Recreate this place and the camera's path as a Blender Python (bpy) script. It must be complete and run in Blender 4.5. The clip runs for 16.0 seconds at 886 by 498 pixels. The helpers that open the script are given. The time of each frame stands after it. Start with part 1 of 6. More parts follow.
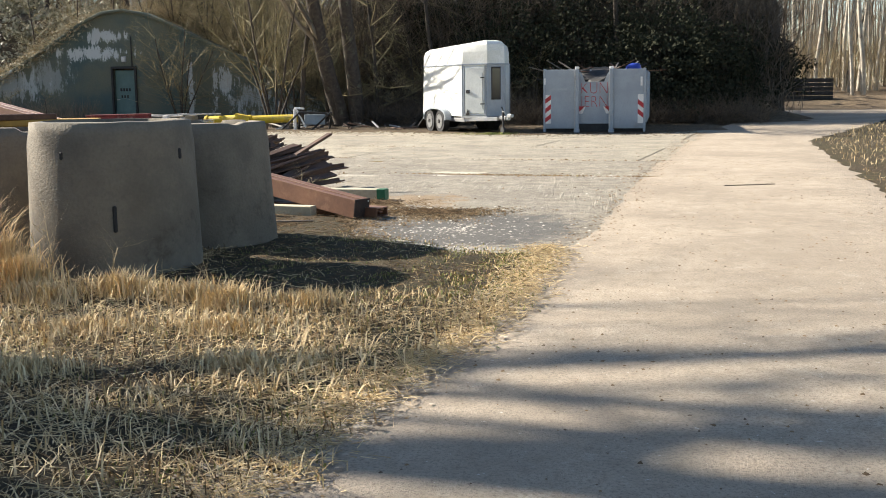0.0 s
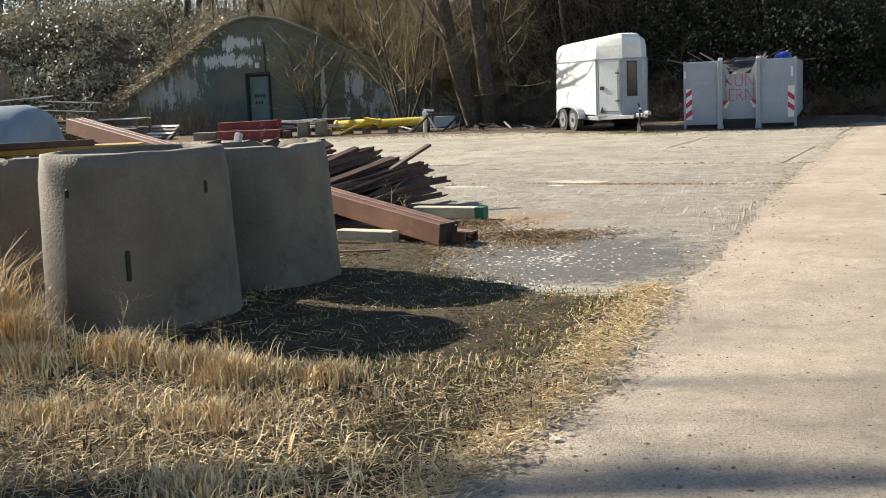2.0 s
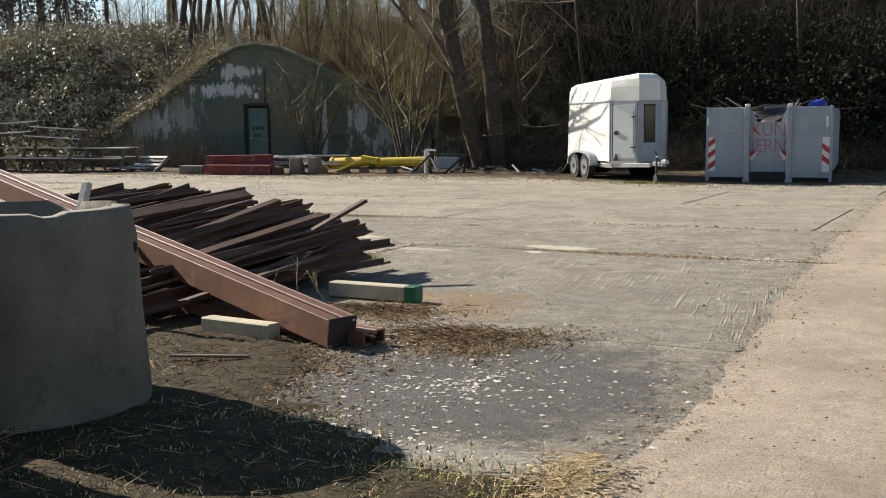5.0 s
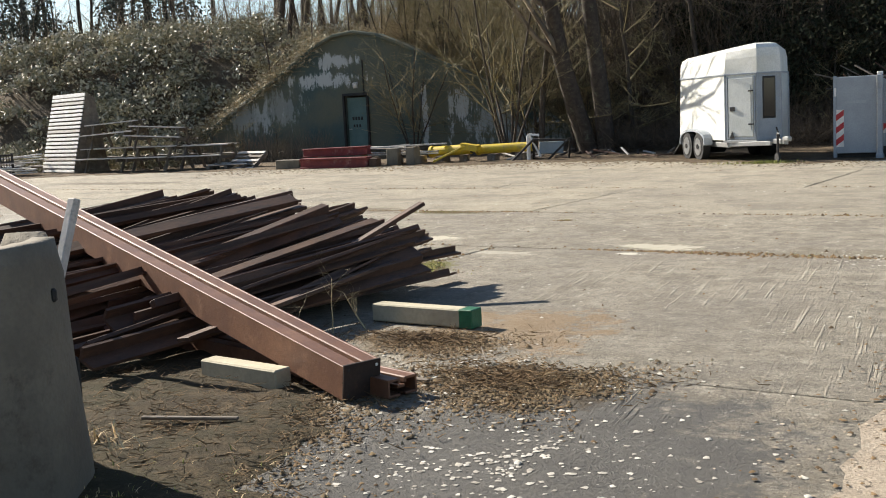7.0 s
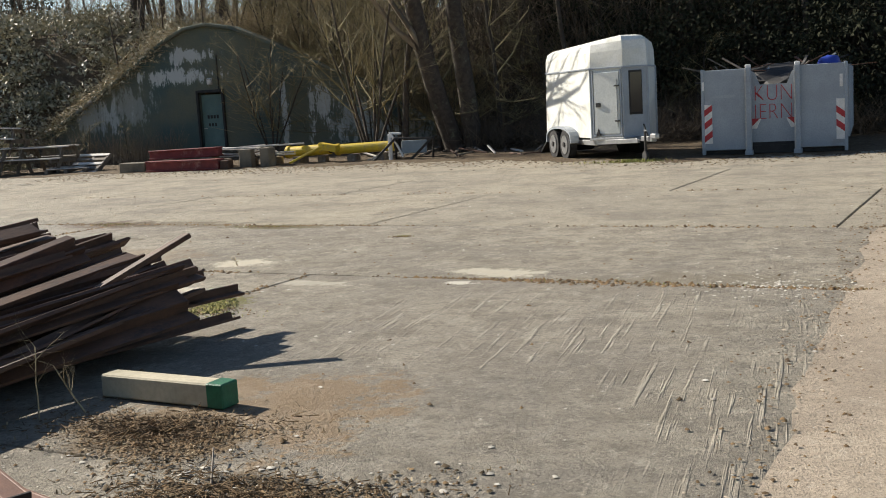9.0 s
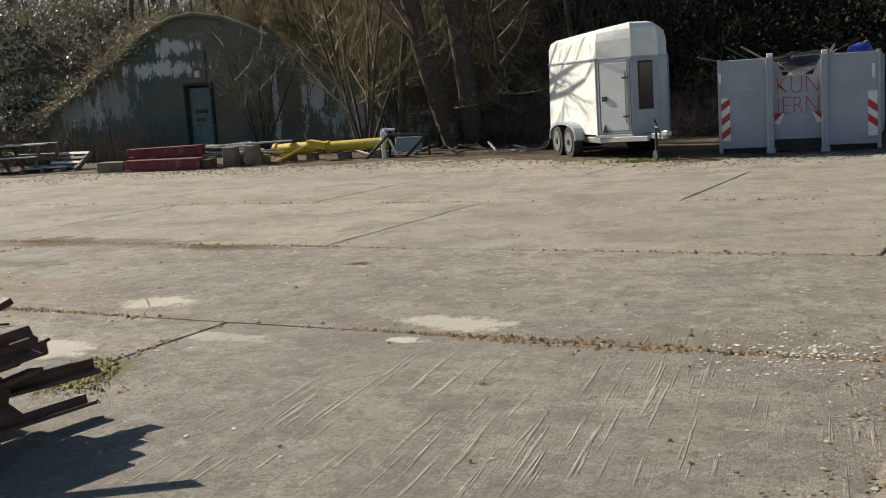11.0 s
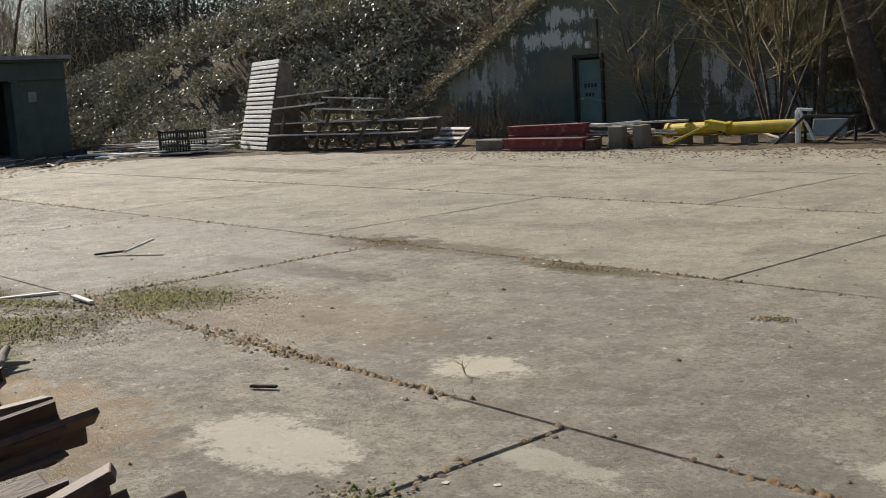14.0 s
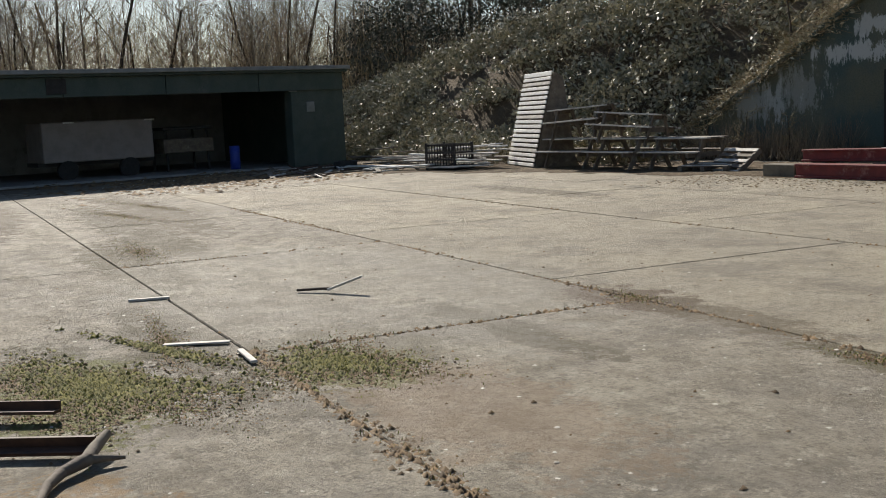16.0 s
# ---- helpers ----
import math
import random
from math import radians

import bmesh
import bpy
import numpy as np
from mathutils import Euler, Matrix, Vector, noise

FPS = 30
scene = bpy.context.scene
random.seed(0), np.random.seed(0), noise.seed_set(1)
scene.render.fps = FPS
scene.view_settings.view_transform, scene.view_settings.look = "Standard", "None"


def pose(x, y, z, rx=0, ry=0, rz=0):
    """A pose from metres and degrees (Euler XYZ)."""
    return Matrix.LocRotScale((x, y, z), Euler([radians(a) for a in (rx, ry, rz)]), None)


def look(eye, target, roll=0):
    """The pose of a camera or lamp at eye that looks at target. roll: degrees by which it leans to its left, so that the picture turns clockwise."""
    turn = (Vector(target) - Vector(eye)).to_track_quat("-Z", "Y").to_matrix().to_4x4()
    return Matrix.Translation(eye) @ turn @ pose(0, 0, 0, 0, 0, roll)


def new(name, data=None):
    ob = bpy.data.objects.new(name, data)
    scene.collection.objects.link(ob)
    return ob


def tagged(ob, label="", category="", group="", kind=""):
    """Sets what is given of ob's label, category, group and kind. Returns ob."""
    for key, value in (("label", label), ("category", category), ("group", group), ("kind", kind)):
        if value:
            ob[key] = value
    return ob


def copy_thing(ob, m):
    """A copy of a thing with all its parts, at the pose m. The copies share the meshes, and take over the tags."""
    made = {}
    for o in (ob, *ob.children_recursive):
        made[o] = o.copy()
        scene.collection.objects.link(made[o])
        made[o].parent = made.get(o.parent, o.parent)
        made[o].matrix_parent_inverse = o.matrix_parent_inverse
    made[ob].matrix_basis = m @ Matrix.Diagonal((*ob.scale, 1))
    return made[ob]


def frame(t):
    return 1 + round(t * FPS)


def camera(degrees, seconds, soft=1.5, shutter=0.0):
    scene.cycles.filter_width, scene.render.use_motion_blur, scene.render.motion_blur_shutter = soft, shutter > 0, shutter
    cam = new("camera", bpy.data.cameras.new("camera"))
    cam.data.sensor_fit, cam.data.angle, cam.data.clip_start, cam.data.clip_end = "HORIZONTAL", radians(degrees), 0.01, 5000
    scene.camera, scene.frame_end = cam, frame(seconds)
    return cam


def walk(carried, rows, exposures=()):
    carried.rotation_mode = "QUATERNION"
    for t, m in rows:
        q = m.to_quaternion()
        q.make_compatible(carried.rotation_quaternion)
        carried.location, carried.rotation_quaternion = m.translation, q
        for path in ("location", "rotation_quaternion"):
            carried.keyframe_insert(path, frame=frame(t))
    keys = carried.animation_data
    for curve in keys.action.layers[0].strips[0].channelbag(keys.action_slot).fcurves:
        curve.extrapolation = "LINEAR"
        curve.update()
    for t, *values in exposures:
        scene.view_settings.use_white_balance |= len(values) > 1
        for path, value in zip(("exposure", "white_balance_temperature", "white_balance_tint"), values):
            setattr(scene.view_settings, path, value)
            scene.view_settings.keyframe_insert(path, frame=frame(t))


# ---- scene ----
cam = camera(44.2, 16.0, soft=1.0)
PATH = [
    (0, (1.232, -1.426, 1.198), (0.938, 0.53, 0.904), -0.7),
    (0.5, (1.291, -0.993, 1.217), (0.995, 0.963, 0.923), -1.3),
    (1, (1.326, -0.472, 1.222), (0.927, 1.466, 0.932), -2.0),
    (1.5, (1.397, -0.265, 1.25), (0.875, 1.644, 0.959), -2.5),
    (2, (1.479, -0.095, 1.286), (0.914, 1.801, 0.991), -2.5),
    (2.5, (1.559, 0.117, 1.29), (1.036, 2.025, 0.994), -2.5),
    (3, (1.615, 0.418, 1.308), (1.157, 2.342, 1.008), -1.8),
    (3.5, (1.644, 0.806, 1.319), (1.229, 2.74, 1.021), -1.2),
    (4, (1.697, 1.283, 1.313), (1.257, 3.214, 1.033), -1.1),
    (4.5, (1.656, 1.87, 1.316), (1.146, 3.786, 1.058), -0.8),
    (5, (1.57, 2.49, 1.322), (0.952, 4.378, 1.093), -0.6),
    (5.2, (1.543, 2.705, 1.324), (0.875, 4.577, 1.106), -0.6),
    (7.3, (1.485, 4.149, 1.344), (0.657, 5.952, 1.087), -3.1),
    (7.5, (1.51, 4.291, 1.332), (0.696, 6.099, 1.075), -3.6),
    (8, (1.514, 4.62, 1.405), (0.765, 6.453, 1.122), -3.5),
    (8.5, (1.499, 5.127, 1.373), (0.801, 6.98, 1.092), -3.7),
    (9, (1.487, 5.653, 1.381), (0.853, 7.53, 1.107), -3.4),
    (9.2, (1.479, 5.851, 1.385), (0.873, 7.738, 1.117), -3.2),
    (11.3, (1.317, 7.742, 1.464), (0.615, 9.589, 1.159), -4.1),
    (11.5, (1.263, 7.901, 1.464), (0.52, 9.732, 1.15), -4.4),
    (12, (1.029, 8.347, 1.459), (0.173, 10.123, 1.124), -4.4),
    (12.5, (0.826, 8.726, 1.483), (-0.158, 10.432, 1.134), -4.6),
    (13, (0.637, 9.146, 1.478), (-0.487, 10.764, 1.133), -4.8),
    (13.5, (0.376, 9.561, 1.462), (-0.823, 11.128, 1.134), -4.3),
    (14, (0.124, 9.988, 1.49), (-1.152, 11.499, 1.192), -3.6),
    (14.5, (-0.1, 10.439, 1.496), (-1.466, 11.875, 1.229), -3.5),
    (15, (-0.407, 10.855, 1.503), (-1.867, 12.201, 1.266), -3.0),
    (15.5, (-0.667, 11.246, 1.521), (-2.213, 12.494, 1.292), -3.0),
    (16, (-1.014, 11.637, 1.513), (-2.639, 12.776, 1.265), -2.7),
]
EXPOSURES = [(0, 1.60), (0.6, 1.40), (1.5, 1.44), (2.5, 1.45), (3.5, 1.22), (5, 1.0), (7.5, 1.24), (8.5, 1.12), (9, 0.92), (11.5, 0.72), (12.5, 0.66), (14, 0.6), (16, 0.5)]
walk(cam, [(t, look(eye, target, roll)) for t, eye, target, roll in PATH], EXPOSURES)

# ---- daylight ----
SUN_EL, SUN_FROM = radians(30.7), Vector((-0.961, 0.276))
world = bpy.data.worlds.new("sky")
scene.world = world
world.use_nodes = True
sky = world.node_tree.nodes.new("ShaderNodeTexSky")
sky.sky_type, sky.sun_disc = "NISHITA", False
sky.dust_density, sky.ozone_density = 0.4, 2.0
sky.sun_elevation, sky.sun_rotation = SUN_EL, math.atan2(SUN_FROM.x, SUN_FROM.y)
world.node_tree.links.new(sky.outputs[0], world.node_tree.nodes["Background"].inputs[0])
world.node_tree.nodes["Background"].inputs[1].default_value = 0.064
sun_data = bpy.data.lights.new("sun", "SUN")
sun_data.energy, sun_data.angle, sun_data.color = 5.0, radians(0.5), (1.0, 0.93, 0.82)
sun = new("sun", sun_data)
sun.matrix_world = look((SUN_FROM.x * math.cos(SUN_EL) * 60, SUN_FROM.y * math.cos(SUN_EL) * 60, math.sin(SUN_EL) * 60), (0, 0, 0))


# ---- materials ----
class Nodes:
    """Short ways to make and join shader nodes."""

    def __init__(self, name):
        self.mat = bpy.data.materials.new(name)
        self.mat.use_nodes = True
        self.tree = self.mat.node_tree
        self.bsdf = self.tree.nodes["Principled BSDF"]
        self.pos = None

    def make(self, kind, **inputs):
        n = self.tree.nodes.new(kind)
        for key, value in inputs.items():
            self.put(n.inputs[key.replace("_", " ")], value)
        return n

    def put(self, socket, value):
        if isinstance(value, bpy.types.NodeSocket):
            self.tree.links.new(value, socket)
        elif isinstance(value, tuple) and len(value) == 3 and socket.type == "RGBA":
            socket.default_value = (*value, 1)
        else:
            socket.default_value = value

    def where(self, scale=(1, 1, 1), turn=0.0, world_space=True):
        if world_space:
            src = self.make("ShaderNodeNewGeometry").outputs["Position"]
        else:
            src = self.make("ShaderNodeTexCoord").outputs["Object"]
        m = self.make("ShaderNodeMapping", Vector=src, Scale=scale, Rotation=(0, 0, turn))
        return m.outputs[0]

    def noise(self, scale, detail=4.0, at=None, rough=0.6, distort=0.0):
        n = self.make("ShaderNodeTexNoise", Scale=scale, Detail=detail, Roughness=rough, Distortion=distort)
        if at is None:
            at = self.where()
        self.put(n.inputs["Vector"], at)
        return n.outputs["Fac"]

    def ramp(self, fac, lo, hi, a=0.0, b=1.0):
        n = self.make("ShaderNodeMapRange", Value=fac, From_Min=lo, From_Max=hi, To_Min=a, To_Max=b)
        n.interpolation_type = "SMOOTHSTEP"
        return n.outputs[0]

    def math(self, op, a, b=0.0):
        n = self.tree.nodes.new("ShaderNodeMath")
        n.operation = op
        self.put(n.inputs[0], a)
        self.put(n.inputs[1], b)
        return n.outputs[0]

    def mix(self, fac, a, b):
        n = self.tree.nodes.new("ShaderNodeMix")
        n.data_type = "RGBA"
        self.put(n.inputs[0], fac)
        self.put(n.inputs[6], a)
        self.put(n.inputs[7], b)
        return n.outputs[2]

    def blob(self, x, y, rx, ry, turn=0.0, ragged=0.5, at=None):
        """1 inside a ragged oval on the ground, 0 outside."""
        src = self.make("ShaderNodeNewGeometry").outputs["Position"]
        m = self.make("ShaderNodeMapping", Vector=src, Location=(x, y, 0), Rotation=(0, 0, turn), Scale=(rx, ry, 1))
        m.vector_type = "TEXTURE"
        s = self.make("ShaderNodeSeparateXYZ", Vector=m.outputs[0])
        d = self.math("ADD", self.math("MULTIPLY", s.outputs[0], s.outputs[0]), self.math("MULTIPLY", s.outputs[1], s.outputs[1]))
        if at is None:
            at = self.noise(5.0, 7.0, rough=0.8)
        wild = self.make("ShaderNodeMapRange", Value=at, From_Min=0.34, From_Max=0.66, To_Min=-1.3, To_Max=1.3)
        wild.clamp = False
        d = self.math("ADD", d, self.math("MULTIPLY", wild.outputs[0], ragged))
        return self.ramp(d, 1.25, 0.55)

    def done(self, color, rough=0.8, metal=0.0, bump=None, height=0.01, spec=0.5):
        self.put(self.bsdf.inputs["Base Color"], color)
        self.put(self.bsdf.inputs["Roughness"], rough)
        self.put(self.bsdf.inputs["Metallic"], metal)
        self.put(self.bsdf.inputs["Specular IOR Level"], spec)
        if bump is not None:
            b = self.make("ShaderNodeBump", Height=bump, Distance=height, Strength=1.0)
            self.put(self.bsdf.inputs["Normal"], b.outputs[0])
        return self.mat


def worn(name, a, b, scale=6.0, rough=0.8, metal=0.0, grain=60.0, height=0.003, stain=None, local=True, spec=0.4, amount=1.0):
    """A surface of two mixed tones with grain, and a ragged third tone of stains."""
    n = Nodes(name)
    at = n.where(world_space=not local)
    big, fine = n.noise(scale, 5.0, at), n.noise(grain, 3.0, at)
    color = n.mix(n.ramp(big, 0.35, 0.65), a, b)
    color = n.mix(n.math("MULTIPLY", n.ramp(fine, 0.35, 0.75), 0.35), color, tuple(v * 0.55 for v in a))
    if stain:
        color = n.mix(n.math("MULTIPLY", n.ramp(n.noise(scale * 0.6, 7.0, at, 0.75), 0.55, 0.68), amount), color, stain)
    return n.done(color, rough, metal, n.math("ADD", fine, n.math("MULTIPLY", big, 0.5)), height, spec)


def tinted(name, a, b, rough=0.7, spec=0.3, island=True):
    """Blades, leaves and twigs, each of its own tone between two."""
    n = Nodes(name)
    g = n.make("ShaderNodeNewGeometry")
    return n.done(n.mix(g.outputs["Random Per Island"], a, b), rough, spec=spec)


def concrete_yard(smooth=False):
    n = Nodes("yard_concrete_smooth" if smooth else "yard_concrete_gritty")
    big, mid, fine = n.noise(0.35, 6.0, rough=0.65), n.noise(2.6, 7.0, rough=0.72), n.noise(38.0, 5.0, rough=0.8)
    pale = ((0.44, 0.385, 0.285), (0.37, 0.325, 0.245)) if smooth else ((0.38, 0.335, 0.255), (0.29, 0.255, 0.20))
    color = n.mix(n.ramp(big, 0.40, 0.60), *pale)
    color = n.mix(n.math("MULTIPLY", n.ramp(mid, 0.46, 0.62), 0.35 if smooth else 0.9), color, (0.235, 0.205, 0.155))
    worn_out = n.noise(0.9, 9.0, rough=0.82)
    color = n.mix(n.math("MULTIPLY", n.ramp(worn_out, 0.47, 0.60), 0.7), color, (0.20, 0.178, 0.142))
    color = n.mix(n.math("MULTIPLY", n.ramp(n.noise(1.7, 9.0, n.where((1, 1, 1), 2.0), 0.85), 0.54, 0.64), 0.65), color, (0.46, 0.405, 0.31))
    grit = n.noise(6.5, 9.0, rough=0.9)
    color = n.mix(n.math("MULTIPLY", n.ramp(grit, 0.50, 0.57), 0.25 if smooth else 0.7), color, (0.155, 0.135, 0.105))
    color = n.mix(n.math("MULTIPLY", n.ramp(n.noise(5.2, 9.0, n.where((1, 1, 1), 1.0), 0.9), 0.53, 0.60), 0.3 if smooth else 0.65), color, (0.52, 0.465, 0.37))
    pit = n.noise(13.0, 8.0, rough=0.85)
    color = n.mix(n.math("MULTIPLY", n.ramp(pit, 0.50, 0.66), 0.6), color, (0.19, 0.165, 0.125))
    color = n.mix(n.math("MULTIPLY", n.ramp(fine, 0.48, 0.66), 0.75), color, (0.135, 0.115, 0.09))
    color = n.mix(n.math("MULTIPLY", n.ramp(n.noise(24.0, 6.0, rough=0.85), 0.56, 0.68), 0.6), color, (0.50, 0.455, 0.37))
    speck = n.noise(17.0, 4.0, rough=0.6)
    color = n.mix(n.ramp(speck, 0.68, 0.74), color, (0.52, 0.48, 0.40))
    tint = n.make("ShaderNodeObjectInfo").outputs["Random"]
    color = n.mix(n.math("MULTIPLY", tint, 0.22), color, (0.22, 0.20, 0.17))
    # brushed streaks along the casting direction
    streak = n.noise(1.0, 3.0, n.where((30.0, 1.0, 1.0), 0.17), 0.6)
    zone = n.ramp(n.noise(0.55, 3.0), 0.46, 0.60)
    near = n.blob(0.4, 10.9, 2.2, 2.6, -0.1, 0.3)
    lines = n.math("MULTIPLY", n.ramp(streak, 0.55, 0.66), n.math("MULTIPLY", zone, near))
    color = n.mix(n.math("MULTIPLY", lines, 0.55), color, (0.48, 0.43, 0.345))
    rag = n.noise(3.2, 8.0, rough=0.82)
    # the dark, tarred corner slab
    color = n.mix(n.math("MULTIPLY", n.blob(-0.05, 7.65, 1.05, 1.35, -0.45, 0.55, rag), 0.88), color, n.mix(n.ramp(speck, 0.64, 0.68), (0.105, 0.10, 0.092), (0.45, 0.43, 0.38)))
    for x, y, rx, ry, tone, much in (
        (-3.4, 14.4, 0.34, 0.28, (0.62, 0.56, 0.43), 0.8), (-3.45, 13.0, 0.62, 0.34, (0.60, 0.54, 0.44), 0.85), (-0.8, 13.8, 0.42, 0.22, (0.60, 0.55, 0.43), 0.75),
        (-1.0, 13.35, 0.16, 0.09, (0.66, 0.62, 0.52), 0.9), (-2.2, 13.35, 0.5, 0.12, (0.55, 0.50, 0.40), 0.6), (0.3, 6.55, 0.5, 0.16, (0.62, 0.58, 0.50), 0.35),
        (-0.9, 10.0, 0.75, 0.8, (0.30, 0.19, 0.09), 0.55), (-4.8, 12.6, 1.2, 0.6, (0.30, 0.19, 0.09), 0.5), (-5.3, 12.2, 0.9, 0.9, (0.32, 0.21, 0.10), 0.45),
        (-7.1, 17.7, 0.5, 0.26, (0.11, 0.07, 0.045), 0.85), (-4.5, 17.1, 0.5, 0.14, (0.13, 0.11, 0.06), 0.8), (-6.2, 17.6, 0.9, 0.2, (0.14, 0.11, 0.07), 0.7),
        (-7.0, 15.0, 0.6, 0.5, (0.13, 0.11, 0.06), 0.7), (-8.3, 14.4, 1.3, 0.22, (0.11, 0.09, 0.055), 0.85), (-7.6, 13.4, 0.9, 0.4, (0.10, 0.085, 0.05), 0.85),
        (-6.9, 16.3, 0.9, 0.14, (0.12, 0.10, 0.065), 0.8), (-13.0, 15.7, 1.6, 0.3, (0.12, 0.10, 0.06), 0.8), (-14.5, 16.6, 1.2, 0.35, (0.12, 0.10, 0.06), 0.85),
        (-18.5, 17.5, 3.0, 0.35, (0.12, 0.10, 0.065), 0.85), (-20.5, 18.6, 4.0, 0.4, (0.13, 0.105, 0.07), 0.85), (-22.0, 16.2, 3.0, 0.4, (0.14, 0.11, 0.075), 0.8),
        (-16.5, 24.6, 1.6, 0.25, (0.12, 0.10, 0.07), 0.7), (0.9, 13.4, 0.9, 0.35, (0.20, 0.17, 0.12), 0.6), (-5.5, 14.9, 1.6, 0.7, (0.27, 0.19, 0.12), 0.5),
        (-7.3, 13.4, 0.7, 0.34, (0.15, 0.15, 0.035), 0.85), (-6.75, 14.9, 0.4, 0.3, (0.16, 0.15, 0.04), 0.8), (-2.55, 12.4, 0.14, 0.26, (0.16, 0.15, 0.04), 0.85),
        (-30.5, 23.0, 2.2, 7.0, (0.115, 0.09, 0.06), 0.9),
    ):
        wide = 1.5 if sum(tone) < 0.4 else 0.85
        color = n.mix(n.math("MULTIPLY", n.blob(x, y, rx * wide, ry * wide, -0.17, 0.95, rag), much), color, tone)
    for x, y, rx, ry, tone, much in ((-0.36, 8.78, 0.50, 0.44, (0.085, 0.062, 0.034), 0.9), (-1.22, 9.62, 0.55, 0.32, (0.17, 0.12, 0.065), 0.85), (-9.8, 16.4, 3.6, 2.0, (0.42, 0.395, 0.34), 0.3)):
        color = n.mix(n.math("MULTIPLY", n.blob(x, y, rx, ry, -0.17, 0.4, rag), much), color, tone)
    relief = n.math("ADD", n.math("ADD", n.math("MULTIPLY", fine, 0.5), pit), n.math("ADD", mid, n.math("MULTIPLY", lines, 0.8)))
    return n.done(color, n.ramp(mid, 0.3, 0.7, 0.75, 0.95), bump=relief, height=0.03, spec=0.3)


def road_gravel():
    n = Nodes("road_grit")
    big, mid, fine = n.noise(0.5, 5.0), n.noise(5.0, 6.0, rough=0.7), n.noise(70.0, 4.0, rough=0.8)
    color = n.mix(n.ramp(big, 0.40, 0.60), (0.44, 0.365, 0.275), (0.345, 0.285, 0.215))
    color = n.mix(n.math("MULTIPLY", n.ramp(n.noise(1.3, 9.0, rough=0.85), 0.50, 0.60), 0.45), color, (0.26, 0.215, 0.165))
    color = n.mix(n.math("MULTIPLY", n.ramp(n.noise(2.1, 9.0, n.where((1, 1, 1), 1.0), 0.85), 0.54, 0.62), 0.45), color, (0.52, 0.455, 0.36))
    color = n.mix(n.math("MULTIPLY", n.ramp(mid, 0.4, 0.75), 0.6), color, (0.27, 0.22, 0.16))
    color = n.mix(n.math("MULTIPLY", n.ramp(fine, 0.45, 0.66), 0.75), color, (0.175, 0.14, 0.105))
    color = n.mix(n.math("MULTIPLY", n.ramp(n.noise(14.0, 8.0, rough=0.85), 0.52, 0.64), 0.5), color, (0.22, 0.178, 0.132))
    color = n.mix(n.ramp(n.noise(30.0, 3.0), 0.68, 0.74), color, (0.56, 0.50, 0.42))
    return n.done(color, 0.9, bump=n.math("ADD", fine, mid), height=0.012, spec=0.25)


def soil(name, a, b, c):
    n = Nodes(name)
    big, mid, fine = n.noise(0.8, 5.0), n.noise(7.0, 6.0, rough=0.75), n.noise(60.0, 4.0, rough=0.8)
    color = n.mix(n.ramp(big, 0.35, 0.65), a, b)
    color = n.mix(n.ramp(mid, 0.45, 0.65), color, c)
    color = n.mix(n.math("MULTIPLY", n.ramp(fine, 0.4, 0.7), 0.5), color, tuple(v * 0.4 for v in a))
    return n.done(color, 0.95, bump=n.math("ADD", fine, mid), height=0.02, spec=0.2)


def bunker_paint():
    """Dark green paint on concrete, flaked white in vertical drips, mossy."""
    n = Nodes("flaking_hazed_green_paint")
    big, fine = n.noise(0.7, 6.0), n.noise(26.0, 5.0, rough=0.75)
    # both greens are lightened to carry the milky sun haze
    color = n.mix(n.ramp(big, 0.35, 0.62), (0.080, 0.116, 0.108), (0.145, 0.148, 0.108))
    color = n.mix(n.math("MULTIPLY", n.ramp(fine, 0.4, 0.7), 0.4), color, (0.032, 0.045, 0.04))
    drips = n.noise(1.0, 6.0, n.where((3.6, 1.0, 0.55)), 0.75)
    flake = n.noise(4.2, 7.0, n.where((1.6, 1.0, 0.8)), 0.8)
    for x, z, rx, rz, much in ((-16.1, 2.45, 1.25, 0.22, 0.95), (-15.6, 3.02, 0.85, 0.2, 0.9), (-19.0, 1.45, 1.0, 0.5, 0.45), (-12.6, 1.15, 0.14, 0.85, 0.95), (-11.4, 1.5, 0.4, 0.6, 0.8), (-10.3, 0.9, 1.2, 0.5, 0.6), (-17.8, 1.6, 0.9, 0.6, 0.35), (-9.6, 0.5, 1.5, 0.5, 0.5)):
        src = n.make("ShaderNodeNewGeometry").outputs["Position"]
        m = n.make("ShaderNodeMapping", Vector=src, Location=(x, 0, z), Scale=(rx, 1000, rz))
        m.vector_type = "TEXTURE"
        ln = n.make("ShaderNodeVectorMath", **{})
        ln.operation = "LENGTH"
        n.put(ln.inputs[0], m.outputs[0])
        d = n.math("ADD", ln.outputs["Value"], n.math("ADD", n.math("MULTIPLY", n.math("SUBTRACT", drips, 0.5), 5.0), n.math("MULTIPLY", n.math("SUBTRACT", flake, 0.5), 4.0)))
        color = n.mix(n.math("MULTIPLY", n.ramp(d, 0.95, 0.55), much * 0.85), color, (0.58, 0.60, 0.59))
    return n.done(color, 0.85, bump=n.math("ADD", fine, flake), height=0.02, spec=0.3)


